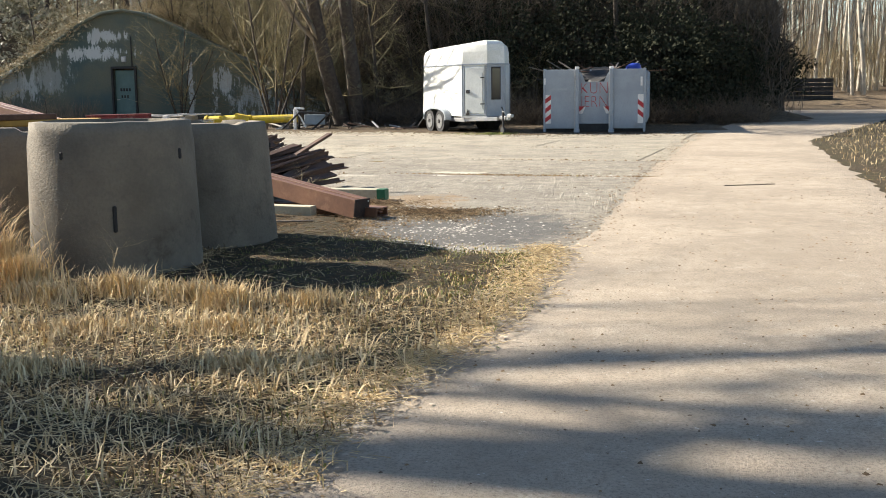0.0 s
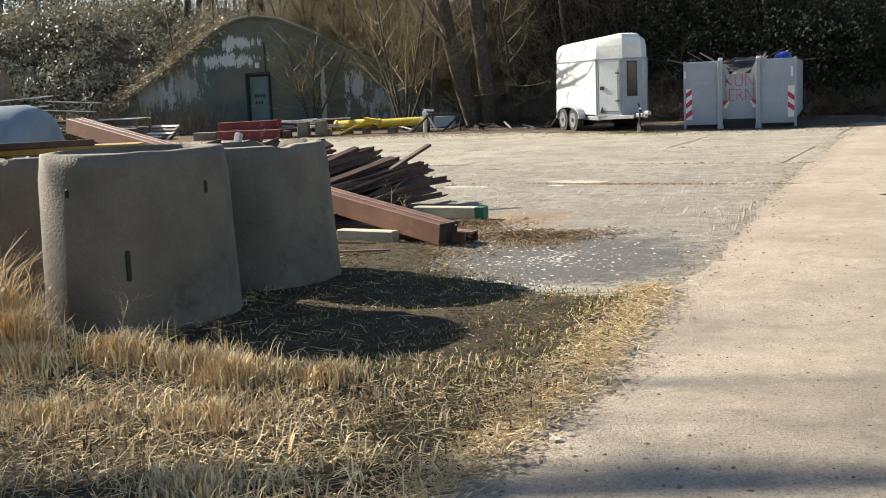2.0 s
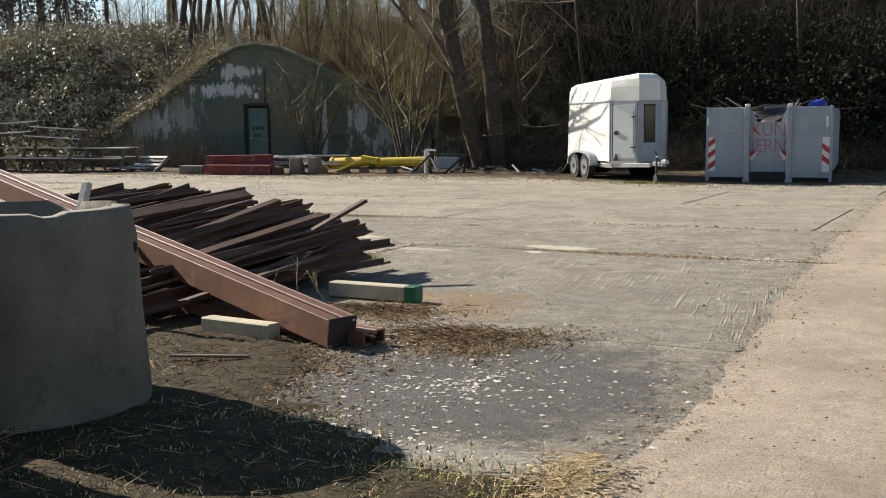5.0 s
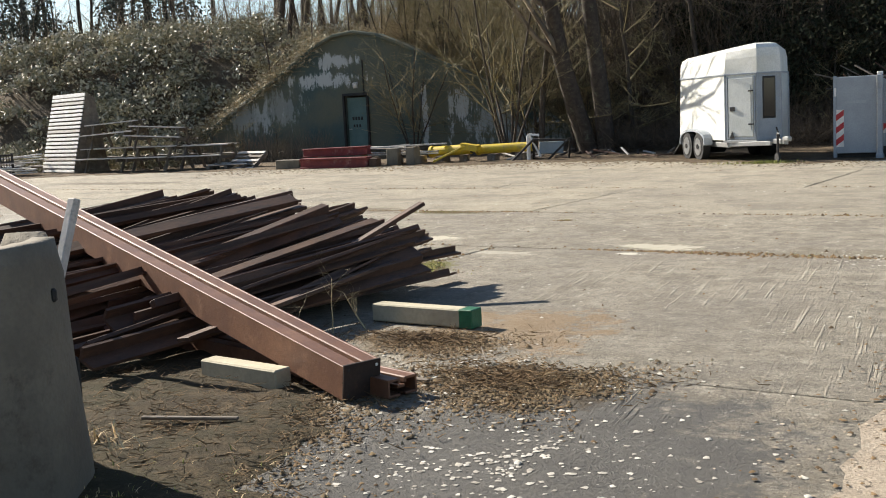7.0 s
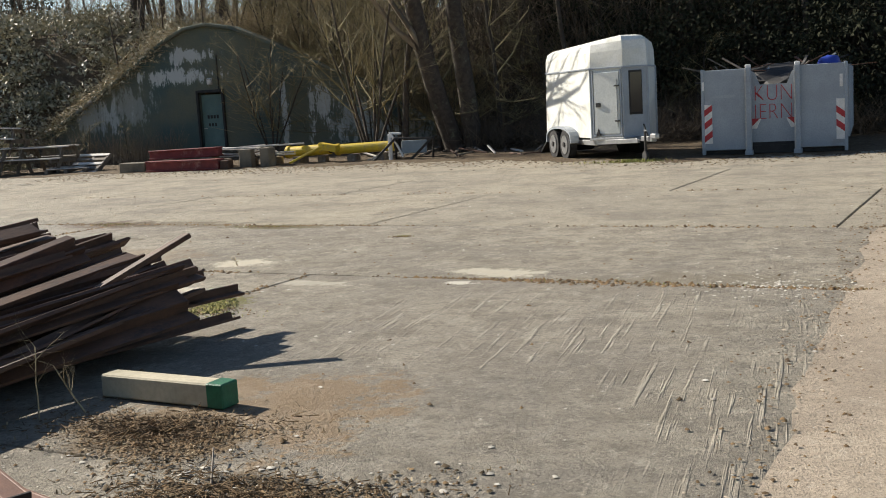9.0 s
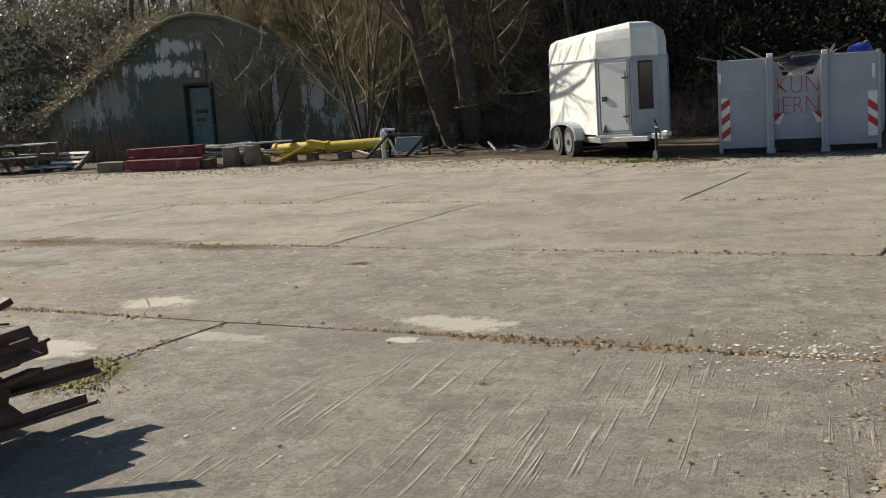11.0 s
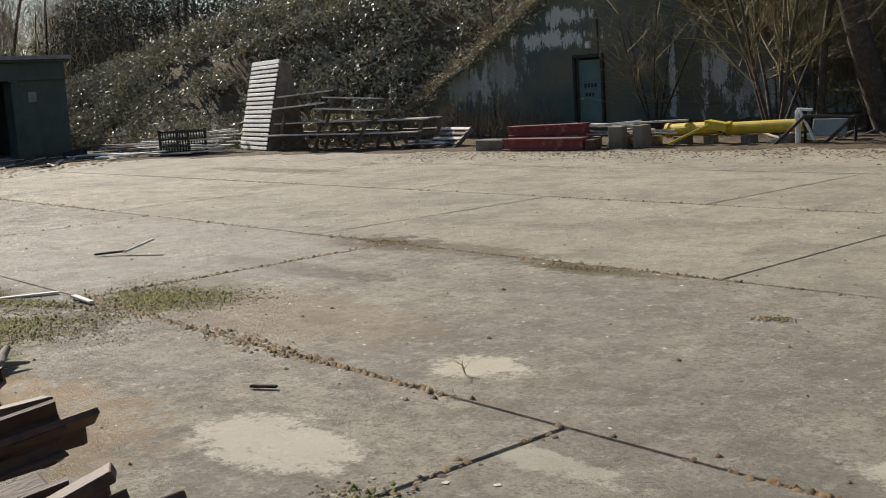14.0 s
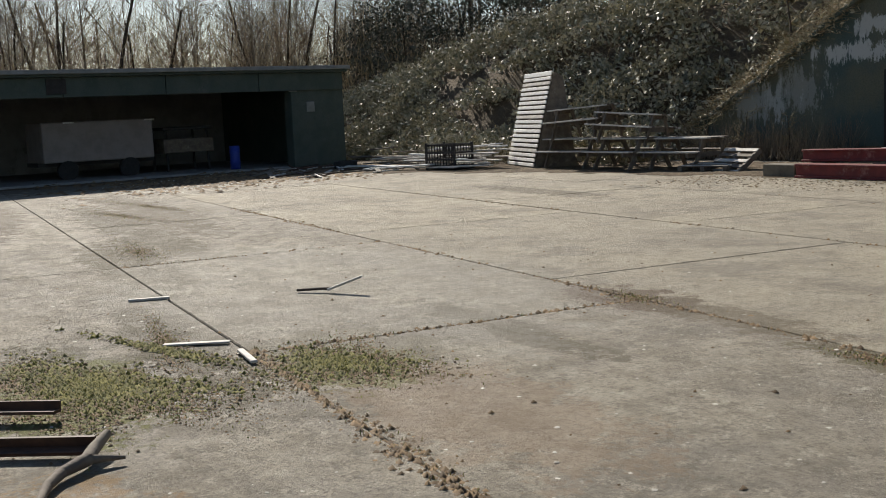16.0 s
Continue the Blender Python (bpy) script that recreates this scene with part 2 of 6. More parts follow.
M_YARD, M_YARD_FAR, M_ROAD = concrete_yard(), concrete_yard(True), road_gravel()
M_SOIL = soil("woodland_soil", (0.085, 0.06, 0.038), (0.13, 0.095, 0.06), (0.19, 0.145, 0.09))
M_VERGE = soil("verge_soil", (0.060, 0.043, 0.025), (0.052, 0.046, 0.021), (0.105, 0.076, 0.042))
M_MOSS = soil("moss_litter", (0.10, 0.07, 0.035), (0.10, 0.095, 0.035), (0.17, 0.12, 0.06))
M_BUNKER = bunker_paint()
M_PIPE = worn("pipe_concrete", (0.195, 0.168, 0.126), (0.14, 0.12, 0.09), 3.0, 0.9, 0, 50.0, 0.006, (0.09, 0.076, 0.056))
M_RUST = worn("rusty_steel", (0.105, 0.048, 0.03), (0.16, 0.075, 0.045), 7.0, 0.75, 0.0, 70.0, 0.002, (0.06, 0.035, 0.028))
M_BAR = worn("dark_rusty_bar", (0.058, 0.030, 0.019), (0.12, 0.06, 0.034), 5.0, 0.7, 0.0, 60.0, 0.002, (0.04, 0.026, 0.022))
M_BEAM = worn("primed_rusty_beam", (0.185, 0.088, 0.048), (0.135, 0.062, 0.036), 5.0, 0.55, 0.05, 60.0, 0.0015, (0.24, 0.125, 0.07))
M_TIMBER = worn("weathered_pine", (0.50, 0.44, 0.31), (0.38, 0.34, 0.24), 4.0, 0.8, 0, 40.0, 0.003, (0.26, 0.24, 0.16))
M_GREENPAINT = worn("green_end_paint", (0.02, 0.14, 0.065), (0.015, 0.10, 0.05), 9.0, 0.55)
M_GREYWOOD = worn("grey_weathered_wood", (0.20, 0.165, 0.125), (0.125, 0.10, 0.08), 6.0, 0.85, 0, 45.0, 0.004, (0.27, 0.24, 0.20))
M_PALEWOOD = worn("bleached_wood", (0.62, 0.58, 0.52), (0.50, 0.46, 0.41), 6.0, 0.75, 0, 45.0, 0.003, (0.33, 0.30, 0.26))
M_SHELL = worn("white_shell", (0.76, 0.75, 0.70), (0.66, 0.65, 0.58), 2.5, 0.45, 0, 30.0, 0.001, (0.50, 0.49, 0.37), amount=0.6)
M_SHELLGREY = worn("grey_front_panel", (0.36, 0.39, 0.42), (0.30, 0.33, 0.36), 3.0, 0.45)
# darker copy of the white shell with the nose panels' shade put in
M_SHELLSHADE = worn("shaded_white_shell", (0.62, 0.63, 0.60), (0.54, 0.56, 0.53), 2.5, 0.5, 0, 30.0, 0.001, (0.44, 0.45, 0.40), amount=0.5)
M_SKIP = worn("blue_grey_paint", (0.335, 0.37, 0.405), (0.29, 0.32, 0.35), 2.5, 0.5, 0.0, 40.0, 0.001, (0.22, 0.21, 0.20), amount=0.5)
M_WHITEPAINT = worn("white_paint", (0.78, 0.76, 0.72), (0.66, 0.64, 0.60), 8.0, 0.55)
M_REDPAINT = worn("red_paint", (0.48, 0.035, 0.04), (0.36, 0.03, 0.035), 9.0, 0.5)
M_DULLRED = worn("faded_red_paint", (0.20, 0.038, 0.035), (0.14, 0.03, 0.03), 5.0, 0.7, 0, 50.0, 0.002, (0.27, 0.13, 0.11))
M_YELLOW = worn("yellow_paint", (0.62, 0.45, 0.03), (0.52, 0.37, 0.035), 5.0, 0.55, 0, 50.0, 0.002, (0.34, 0.26, 0.08))
M_STEEL = worn("zinc_steel", (0.45, 0.45, 0.44), (0.36, 0.36, 0.36), 12.0, 0.4, 0.8)
M_TYRE = worn("tyre_rubber", (0.022, 0.022, 0.022), (0.035, 0.034, 0.033), 14.0, 0.85)
M_BLACK = worn("black_tarred", (0.020, 0.019, 0.018), (0.035, 0.032, 0.03), 6.0, 0.7)
# dark green raised in tone to take in the haze over the shed
M_GARAGE = worn("dark_green_shed_paint", (0.055, 0.078, 0.066), (0.078, 0.096, 0.082), 1.5, 0.8, 0, 30.0, 0.004, (0.11, 0.118, 0.105), amount=0.6)
# shed inside, made paler to stand in for the haze within
M_SHEDIN = worn("hazed_grey_concrete", (0.30, 0.30, 0.29), (0.24, 0.24, 0.235), 2.0, 0.9, 0, 30.0, 0.004, (0.17, 0.165, 0.155))
M_ROOFEDGE = worn("pale_roof_edge", (0.20, 0.21, 0.20), (0.26, 0.27, 0.26), 3.0, 0.7)
M_DOOR = worn("pale_green_door", (0.115, 0.185, 0.17), (0.09, 0.15, 0.14), 3.0, 0.65)
M_BROWNBOX = worn("brown_panels", (0.30, 0.26, 0.24), (0.24, 0.21, 0.195), 3.0, 0.7)
M_BLUE = worn("blue_plastic", (0.03, 0.06, 0.36), (0.025, 0.05, 0.30), 5.0, 0.45)
M_TANK = worn("blue_grey_tank", (0.25, 0.29, 0.31), (0.20, 0.235, 0.255), 3.0, 0.6)
M_ORANGE = worn("ochre_plank", (0.42, 0.25, 0.05), (0.33, 0.19, 0.04), 4.0, 0.7)
M_BARK = worn("bark", (0.085, 0.066, 0.05), (0.05, 0.038, 0.029), 9.0, 0.95, 0, 40.0, 0.02, (0.14, 0.14, 0.09), local=False)
M_BIRCH = worn("pale_bark", (0.50, 0.45, 0.36), (0.34, 0.295, 0.23), 4.0, 0.85, 0, 20.0, 0.01, (0.10, 0.085, 0.07), local=False)
M_TWIG = tinted("twigs", (0.11, 0.085, 0.06), (0.29, 0.23, 0.16))
M_OLIVE = tinted("olive_twigs", (0.115, 0.095, 0.045), (0.31, 0.255, 0.13))
# darker copy of the brush tones with woodland shade put into the colour
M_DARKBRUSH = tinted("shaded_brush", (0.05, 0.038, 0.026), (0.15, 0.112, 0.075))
M_BRUSH = tinted("dry_brush", (0.17, 0.13, 0.07), (0.46, 0.36, 0.21))
M_BRAMBLE = tinted("bramble_leaf", (0.15, 0.145, 0.085), (0.52, 0.47, 0.34), 0.6, 0.25)
# near-black leaf tones, with deep woodland shade put into them
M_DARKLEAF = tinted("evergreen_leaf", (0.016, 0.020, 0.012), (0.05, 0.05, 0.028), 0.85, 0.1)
M_STRAW = tinted("straw", (0.40, 0.275, 0.13), (0.80, 0.63, 0.36), 0.75)
M_TUFT = tinted("tall_straw", (0.42, 0.27, 0.12), (0.78, 0.58, 0.30), 0.75)
M_MOSSY = tinted("moss", (0.06, 0.062, 0.015), (0.21, 0.19, 0.05), 0.9)
M_MINT = worn("pale_green_end_paint", (0.32, 0.56, 0.43), (0.25, 0.46, 0.35), 9.0, 0.6)
M_IVY = tinted("ivy_leaf", (0.05, 0.055, 0.042), (0.15, 0.15, 0.115), 0.8, 0.2)
# rust darkened to near black to hold the shade on the beam end
M_ENDPLATE = worn("shaded_end_plate", (0.030, 0.020, 0.016), (0.045, 0.028, 0.02), 8.0, 0.8, 0, 60.0, 0.001, (0.075, 0.04, 0.025))
M_GRASS = tinted("green_grass", (0.11, 0.135, 0.02), (0.32, 0.31, 0.08), 0.7)
M_LITTER = tinted("leaf_litter", (0.075, 0.048, 0.024), (0.24, 0.155, 0.075), 0.85)
M_CLOD = tinted("earth_clods", (0.035, 0.024, 0.013), (0.19, 0.135, 0.07), 0.9)
M_GRIT = tinted("sandy_grit", (0.24, 0.195, 0.14), (0.46, 0.385, 0.29), 0.9)
M_CHIP = tinted("pale_chips", (0.30, 0.27, 0.22), (0.62, 0.58, 0.50), 0.8)
M_GLASS = Nodes("dark_window").done((0.02, 0.022, 0.025), 0.08, spec=0.6)


# ---- shapes ----
def link(name, bm, material, parent=None, label="", at=None, smooth=False):
    me = bpy.data.meshes.new(name)
    bm.to_mesh(me)
    bm.free()
    for m in material if isinstance(material, (list, tuple)) else [material]:
        me.materials.append(m)
    if smooth:
        me.polygons.foreach_set("use_smooth", [True] * len(me.polygons))
    ob = new(name, me)
    if parent is not None:
        ob.parent = parent
    if at is not None:
        ob.matrix_basis = at
    if label:
        ob["label"] = label
    return ob


def part(name, bm, material, parent, label="", at=None, smooth=False):
    return link(name, bm, material, parent, label, at, smooth)


def thing(name, at, label, category, group="", kind=""):
    ob = new(name)
    ob.empty_display_size = 0.2
    ob.matrix_basis = at
    return tagged(ob, label, category, group, kind)


def box(size, at=None, bevel=0.0):
    bm = bmesh.new()
    bmesh.ops.create_cube(bm, size=1.0, matrix=Matrix.Diagonal((*size, 1)))
    if bevel:
        bmesh.ops.bevel(bm, geom=bm.edges[:], offset=bevel, segments=1, affect="EDGES")
    if at is not None:
        bmesh.ops.transform(bm, matrix=at, verts=bm.verts)
    return bm


def tube(r, h, segs=24, r2=None, at=None, hole=0.0):
    """An upright cylinder from z = 0 to h; with a hole it is a pipe."""
    r2 = r if r2 is None else r2
    bm = bmesh.new()
    rings = [(r, 0), (r2, h)] if not hole else [(r, 0), (r2, h), (r2 - hole, h), (r - hole, 0)]
    vs = [[bm.verts.new((a * math.cos(2 * math.pi * k / segs), a * math.sin(2 * math.pi * k / segs), z)) for k in range(segs)] for a, z in rings]
    for i in range(len(rings) if hole else 1):
        a, b = vs[i], vs[(i + 1) % len(rings)]
        for k in range(segs):
            bm.faces.new((a[k], a[(k + 1) % segs], b[(k + 1) % segs], b[k]))
    if not hole:
        bm.faces.new(vs[0][::-1])
        bm.faces.new(vs[1])
    if at is not None:
        bmesh.ops.transform(bm, matrix=at, verts=bm.verts)
    return bm


def extrude(outline, y0, y1, bevel=0.0):
    """A prism of an outline in x and z, from y0 to y1."""
    bm = bmesh.new()
    a = [bm.verts.new((x, y0, z)) for x, z in outline]
    b = [bm.verts.new((x, y1, z)) for x, z in outline]
    bm.faces.new(a)
    bm.faces.new(b[::-1])
    for i in range(len(a)):
        j = (i + 1) % len(a)
        bm.faces.new((a[j], a[i], b[i], b[j]))
    bmesh.ops.recalc_face_normals(bm, faces=bm.faces)
    if bevel:
        bmesh.ops.bevel(bm, geom=bm.edges[:], offset=bevel, segments=2, affect="EDGES")
    return bm


def join(*bms):
    out = bmesh.new()
    for b in bms:
        me = bpy.data.meshes.new("tmp")
        b.to_mesh(me)
        b.free()
        out.from_mesh(me)
        bpy.data.meshes.remove(me)
    return out


def along(a, b, roll=0.0):
    """The pose whose x runs from a to b, with its origin halfway."""
    a, b = Vector(a), Vector(b)
    q = (b - a).to_track_quat("X", "Z")
    return Matrix.Translation((a + b) / 2) @ q.to_matrix().to_4x4() @ pose(0, 0, 0, roll)


def stick(a, b, w, h, material, name, parent=None, bevel=0.006, roll=0.0, label=""):
    length = (Vector(b) - Vector(a)).length
    return link(name, box((length, w, h), None, bevel), material, parent, label, along(a, b, roll))


def raw(name, verts, faces, material):
    """A mesh from number arrays; faces all of one size."""
    me = bpy.data.meshes.new(name)
    verts, faces = np.asarray(verts, np.float32), np.asarray(faces, np.int32)
    k = faces.shape[1]
    me.vertices.add(len(verts))
    me.vertices.foreach_set("co", verts.ravel())
    me.loops.add(faces.size)
    me.loops.foreach_set("vertex_index", faces.ravel())
    me.polygons.add(len(faces))
    me.polygons.foreach_set("loop_start", np.arange(0, faces.size, k, dtype=np.int32))
    me.update(calc_edges=True)
    me.materials.append(material)
    return new(name, me)


rng = np.random.default_rng(7)


def height(x, y):
    """The lie of the land."""
    x, y = np.asarray(x, float), np.asarray(y, float)

    def step(t):
        t = np.clip(t, 0, 1)
        return t * t * (3 - 2 * t)

    left = np.interp(x, [-60, -46, -40, -34, -28, -23, -19, -15, 1.5, 4.5, 6.5, 7.5], [0.3, 0.9, 2.4, 3.6, 4.4, 4.4, 4.0, 3.6, 3.2, 2.0, 0.4, 0.0]) * step((y - np.interp(x, [-40, -30, -21], [31.5, 31.6, 33.0])) / 5.5)
    mound = np.interp(x, [-22, -20.9, -19.23, -17.41, -16, -14.88, -13.36, -10.18, -7.78, -6.8], [0.4, 0.75, 1.68, 2.72, 3.45, 3.74, 3.34, 1.87, 0.4, 0.0])
    mound = mound * step((y - 34.3) / 0.4) + 1.6 * step((y - 35) / 8.0) * step((x + 24) / 4) * step((-5 - x) / 6)
    right = np.interp(x, [-14, -8, -2, 3, 6, 8], [0.0, 2.2, 2.8, 2.4, 0.8, 0.0]) * step((y - 32.0) / 8.0)
    return np.maximum(np.maximum(left, mound), right) + 0.9 * step((y - 44) / 30) - 0.03


def blades(name, base, length, width, lean, material, label, droop=0.35, up=1.0):
    """Thin pointed blades, two triangles each, from the base points."""
    n = len(base)
    ang = rng.uniform(0, 2 * np.pi, n)
    tilt = np.abs(rng.normal(0, lean, n))
    out = np.stack([np.cos(ang), np.sin(ang), np.zeros(n)], 1)
    side = np.stack([-np.sin(ang), np.cos(ang), np.zeros(n)], 1)
    L = length * rng.uniform(0.5, 1.3, n)
    rise = np.stack([out[:, 0] * np.sin(tilt), out[:, 1] * np.sin(tilt), np.cos(tilt) * up], 1)
    mid = base + rise * (L * 0.6)[:, None]
    tip = mid + (rise * (1 - droop) + out * droop)* (L * 0.4)[:, None]
    w = width * rng.uniform(0.6, 1.4, n)[:, None]
    v = np.stack([base - side * w / 2, base + side * w / 2, mid + side * w * 0.35, mid - side * w * 0.35, tip], 1).reshape(-1, 3)
    k = np.arange(n)[:, None] * 5
    f = np.concatenate([k + [0, 1, 2], k + [0, 2, 3], k + [3, 2, 4]])
    return tagged(raw(name, v, f, material), label, "grass", kind="stuff")


def leaves(name, at, size, material, label, category="shrub"):
    """Leaves of two folded triangles, turned every way."""
    n = len(at)
    a = rng.normal(size=(n, 3))
    a /= np.linalg.norm(a, axis=1)[:, None]
    b = np.cross(a, rng.normal(size=(n, 3)))
    b /= np.linalg.norm(b, axis=1)[:, None]
    c = np.cross(a, b)
    s = size * rng.uniform(0.6, 1.4, n)[:, None]
    v = np.stack([at - a * s, at + b * s * 0.45 + c * s * 0.15, at + a * s, at - b * s * 0.45 + c * s * 0.15], 1).reshape(-1, 3)
    k = np.arange(n)[:, None] * 4
    return tagged(raw(name, v, np.concatenate([k + [0, 1, 2], k + [0, 2, 3]]), material), label, category, kind="stuff")


def tubes(segs, sides=5):
    """Verts and faces of tapered rods given as rows p0, r0, p1, r1."""
    p0, r0, p1, r1 = (np.array([s[i] for s in segs], float) for i in range(4))
    d = p1 - p0
    d /= np.linalg.norm(d, axis=1)[:, None] + 1e-9
    ref = np.where(np.abs(d[:, 2:3]) > 0.9, [[1.0, 0, 0]], [[0, 0, 1.0]])
    a = np.cross(d, ref)
    a /= np.linalg.norm(a, axis=1)[:, None] + 1e-9
    b = np.cross(d, a)
    th = np.arange(sides) * 2 * np.pi / sides
    ring = np.cos(th)[None, :, None] * a[:, None] + np.sin(th)[None, :, None] * b[:, None]
    v = np.concatenate([p0[:, None] + ring * r0[:, None, None], p1[:, None] + ring * r1[:, None, None]], 1)
    k = np.arange(len(p0))[:, None, None] * 2 * sides
    i = np.arange(sides)
    quad = np.stack([i, (i + 1) % sides, sides + (i + 1) % sides, sides + i], 1)[None]
    return v.reshape(-1, 3), (k + quad).reshape(-1, 4)


def grow(R, tall, r, lean=(0, 0), depth=4, spread=0.55, bare=0.3, stout=1.0):
    """A bare tree: the trunk's rods, and those of limbs and twigs."""
    trunk, limbs = [], []

    def branch(p, d, length, r, level):
        steps = 4 if level else 7
        for s in range(steps):
            d2 = (d + Vector((R.gauss(0, 0.10), R.gauss(0, 0.10), R.gauss(0.03, 0.06))) * (1 if level else 0.5)).normalized()
            q = p + d2 * (length / steps)
            r2 = r * (0.80 if level else 0.90)
            (limbs if level else trunk).append((p[:], r, q[:], r2))
            if level < depth and (level or s >= steps * bare):
                for _ in range(2 if R.random() < 0.55 else 1):
                    side = Vector((R.gauss(0, 1), R.gauss(0, 1), R.gauss(0.25, 0.5))).normalized()
                    branch(q, (d2 * (1 - spread) + side * spread).normalized(), length * R.uniform(0.32, 0.55), r2 * min(0.85, R.uniform(0.35, 0.6) * stout), level + 1)
            p, d, r = q, d2, r2

    branch(Vector((0, 0, -0.1)), Vector((lean[0], lean[1], 1)).normalized(), tall, r, 0)
    return trunk, limbs


def raw_mesh(name, segs, sides, material):
    ob = raw(name, *tubes(segs, sides), material)
    me = ob.data
    bpy.data.objects.remove(ob)
    return me


# ---- the land ----
def ground_sheet():
    xs = np.concatenate([[-600, -200, -100], np.linspace(-62, 40, 120), [80, 200, 600]])
    ys = np.concatenate([[-600, -200, -60], np.linspace(-20, 28, 30), np.linspace(29, 60, 66), [75, 100, 200, 600]])
    X, Y = np.meshgrid(xs, ys)
    Z = height(X, Y)
    wob = np.where((Y > 31) & (Z > 0.05), rng.normal(0, 0.06, X.shape), 0)
    v = np.stack([X, Y, Z + wob], -1).reshape(-1, 3)
    nx = len(xs)
    i, j = np.meshgrid(np.arange(nx - 1), np.arange(len(ys) - 1))
    k = (j * nx + i).ravel()
    return tagged(raw("ground", v, np.stack([k, k + 1, k + nx + 1, k + nx], 1), M_SOIL), "bare brown woodland soil with leaf litter", "ground", kind="structure")


ground_sheet()


def ribbon(name, left, right, z, material, step=0.5, ragged=0.05, label="", category=""):
    """A strip between two curves given as y, x knots, with ragged sides."""
    ys = np.arange(left[0][0], left[-1][0], step)
    xl = np.interp(ys, *zip(*left)) + rng.normal(0, ragged, len(ys))
    xr = np.interp(ys, *zip(*right)) + rng.normal(0, ragged, len(ys))
    cols = 9
    v = [(a + (b - a) * c / (cols - 1), y, z + rng.normal(0, 0.002) - (0.02 if c in (0, cols - 1) else 0)) for y, a, b in zip(ys, xl, xr) for c in range(cols)]
    f = [(r * cols + c, r * cols + c + 1, (r + 1) * cols + c + 1, (r + 1) * cols + c) for r in range(len(ys) - 1) for c in range(cols - 1)]
    return tagged(raw(name, v, f, material), label, category, kind="structure")


ROAD_LEFT = [(-8, -0.6), (1.0, 0.12), (2.0, 0.27), (2.8, 0.40), (3.4, 0.57), (4.2, 0.71), (5.6, 0.84), (6.9, 0.90), (8.2, 1.12), (9.3, 1.25), (12.9, 1.62), (18.7, 2.38), (20.5, 2.64), (24.3, 3.25), (30, 4.4), (45, 7.6), (70, 14)]
ROAD_RIGHT = [(-8, 3.3), (1.6, 3.5), (8, 4.1), (11, 4.35), (22, 5.5), (30, 8.5), (45, 14.0), (70, 22)]
ribbon("road", [(y, x - 0.16 * (y < 6.4)) for y, x in ROAD_LEFT], ROAD_RIGHT, 0.014, M_ROAD, 0.3, 0.018, "pale sandy gravel lane, worn smooth", "road")
ribbon("pavement", [(-6, 3.2), (3.0, 3.5), (8, 3.95), (11, 4.2), (22, 5.35), (27, 7.0), (36, 10.2)], [(-6, 14), (3.0, 14.0), (22, 15.4), (36, 19.0)], 0.022, M_VERGE, 0.4, 0.06, "dry grassy strip beside the lane", "verge")

# the verge: a rough bank of earth under the dry grass
def verge():
    xs, ys = np.arange(-16, 1.2, 0.16), np.arange(-8, 10.2, 0.16)
    X, Y = np.meshgrid(xs, ys)
    front = np.interp(X, [-16, -3.2, -2.0, -1.0, -0.82, -0.3, 0.05, 0.6, 0.95], [10.0, 9.9, 9.2, 8.1, 7.2, 6.75, 6.35, 6.35, 6.2])
    edge = np.interp(Y, *zip(*ROAD_LEFT))
    inside = np.clip(np.minimum(front - Y, edge - 0.07 - X) / 0.5, -0.35, 1)
    Z = 0.016 + 0.015 * inside - 0.03 * (inside < 0) + rng.normal(0, 0.008, X.shape) * (inside > 0)
    v = np.stack([X, Y, Z], -1).reshape(-1, 3)
    nx = len(xs)
    i, j = np.meshgrid(np.arange(nx - 1), np.arange(len(ys) - 1))
    k = (j * nx + i).ravel()
    keep = (inside.reshape(-1)[k] > -0.3)
    k = k[keep]
    return tagged(raw("verge", v, np.stack([k, k + 1, k + nx + 1, k + nx], 1), M_VERGE), "rough earth verge matted with dead grass", "verge", kind="structure")


verge()

# leaf-strewn soil lying over the far edge of the concrete
def edge_soil_strip():
    xs, ys = np.arange(-31.5, 4.4, 0.16), np.arange(23.6, 32.6, 0.12)
    X, Y = np.meshgrid(xs, ys)
    front = np.interp(X, [-32, -29, -24.6, -20, -16.5, -14, -9.2, -6.3, -3.4, -1.2, 0.15, 2.3, 4.0], [24.5, 25.6, 27.2, 28.5, 28.6, 28.9, 28.4, 28.5, 27.1, 25.7, 25.8, 26.3, 27.5])
    front = front + 0.22 * np.sin(X * 2.3) + 0.15 * np.sin(X * 5.1 + 1) + 0.07 * np.sin(X * 13 + 2)
    inside = np.clip((Y - front + rng.normal(0, 0.10, X.shape)) / 0.6, -0.4, 1)
    Z = np.where(inside > 0, 0.004 + 0.010 * inside + np.abs(rng.normal(0, 0.007, X.shape)), -0.025)
    nx = len(xs)
    i, j = np.meshgrid(np.arange(nx - 1), np.arange(len(ys) - 1))
    k = (j * nx + i).ravel()
    k = k[inside.reshape(-1)[k] > -0.3]
    v = np.stack([X, Y, Z], -1).reshape(-1, 3)
    return tagged(raw("soil_strip", v, np.stack([k, k + 1, k + nx + 1, k + nx], 1), M_SOIL), "dark leaf-strewn soil along the edge of the yard", "soil", kind="structure")


edge_soil_strip()

# ---- the bunker: a bell-shaped concrete front in a mound ----
PROFILE = [(-21.4, 0.45), (-20.9, 0.77), (-19.23, 1.70), (-17.41, 2.74), (-16.4, 3.38), (-15.6, 3.74), (-14.88, 3.82), (-14.1, 3.68), (-13.36, 3.38), (-10.18, 1.91), (-7.78, 0.42), (-7.4, 0.2)]


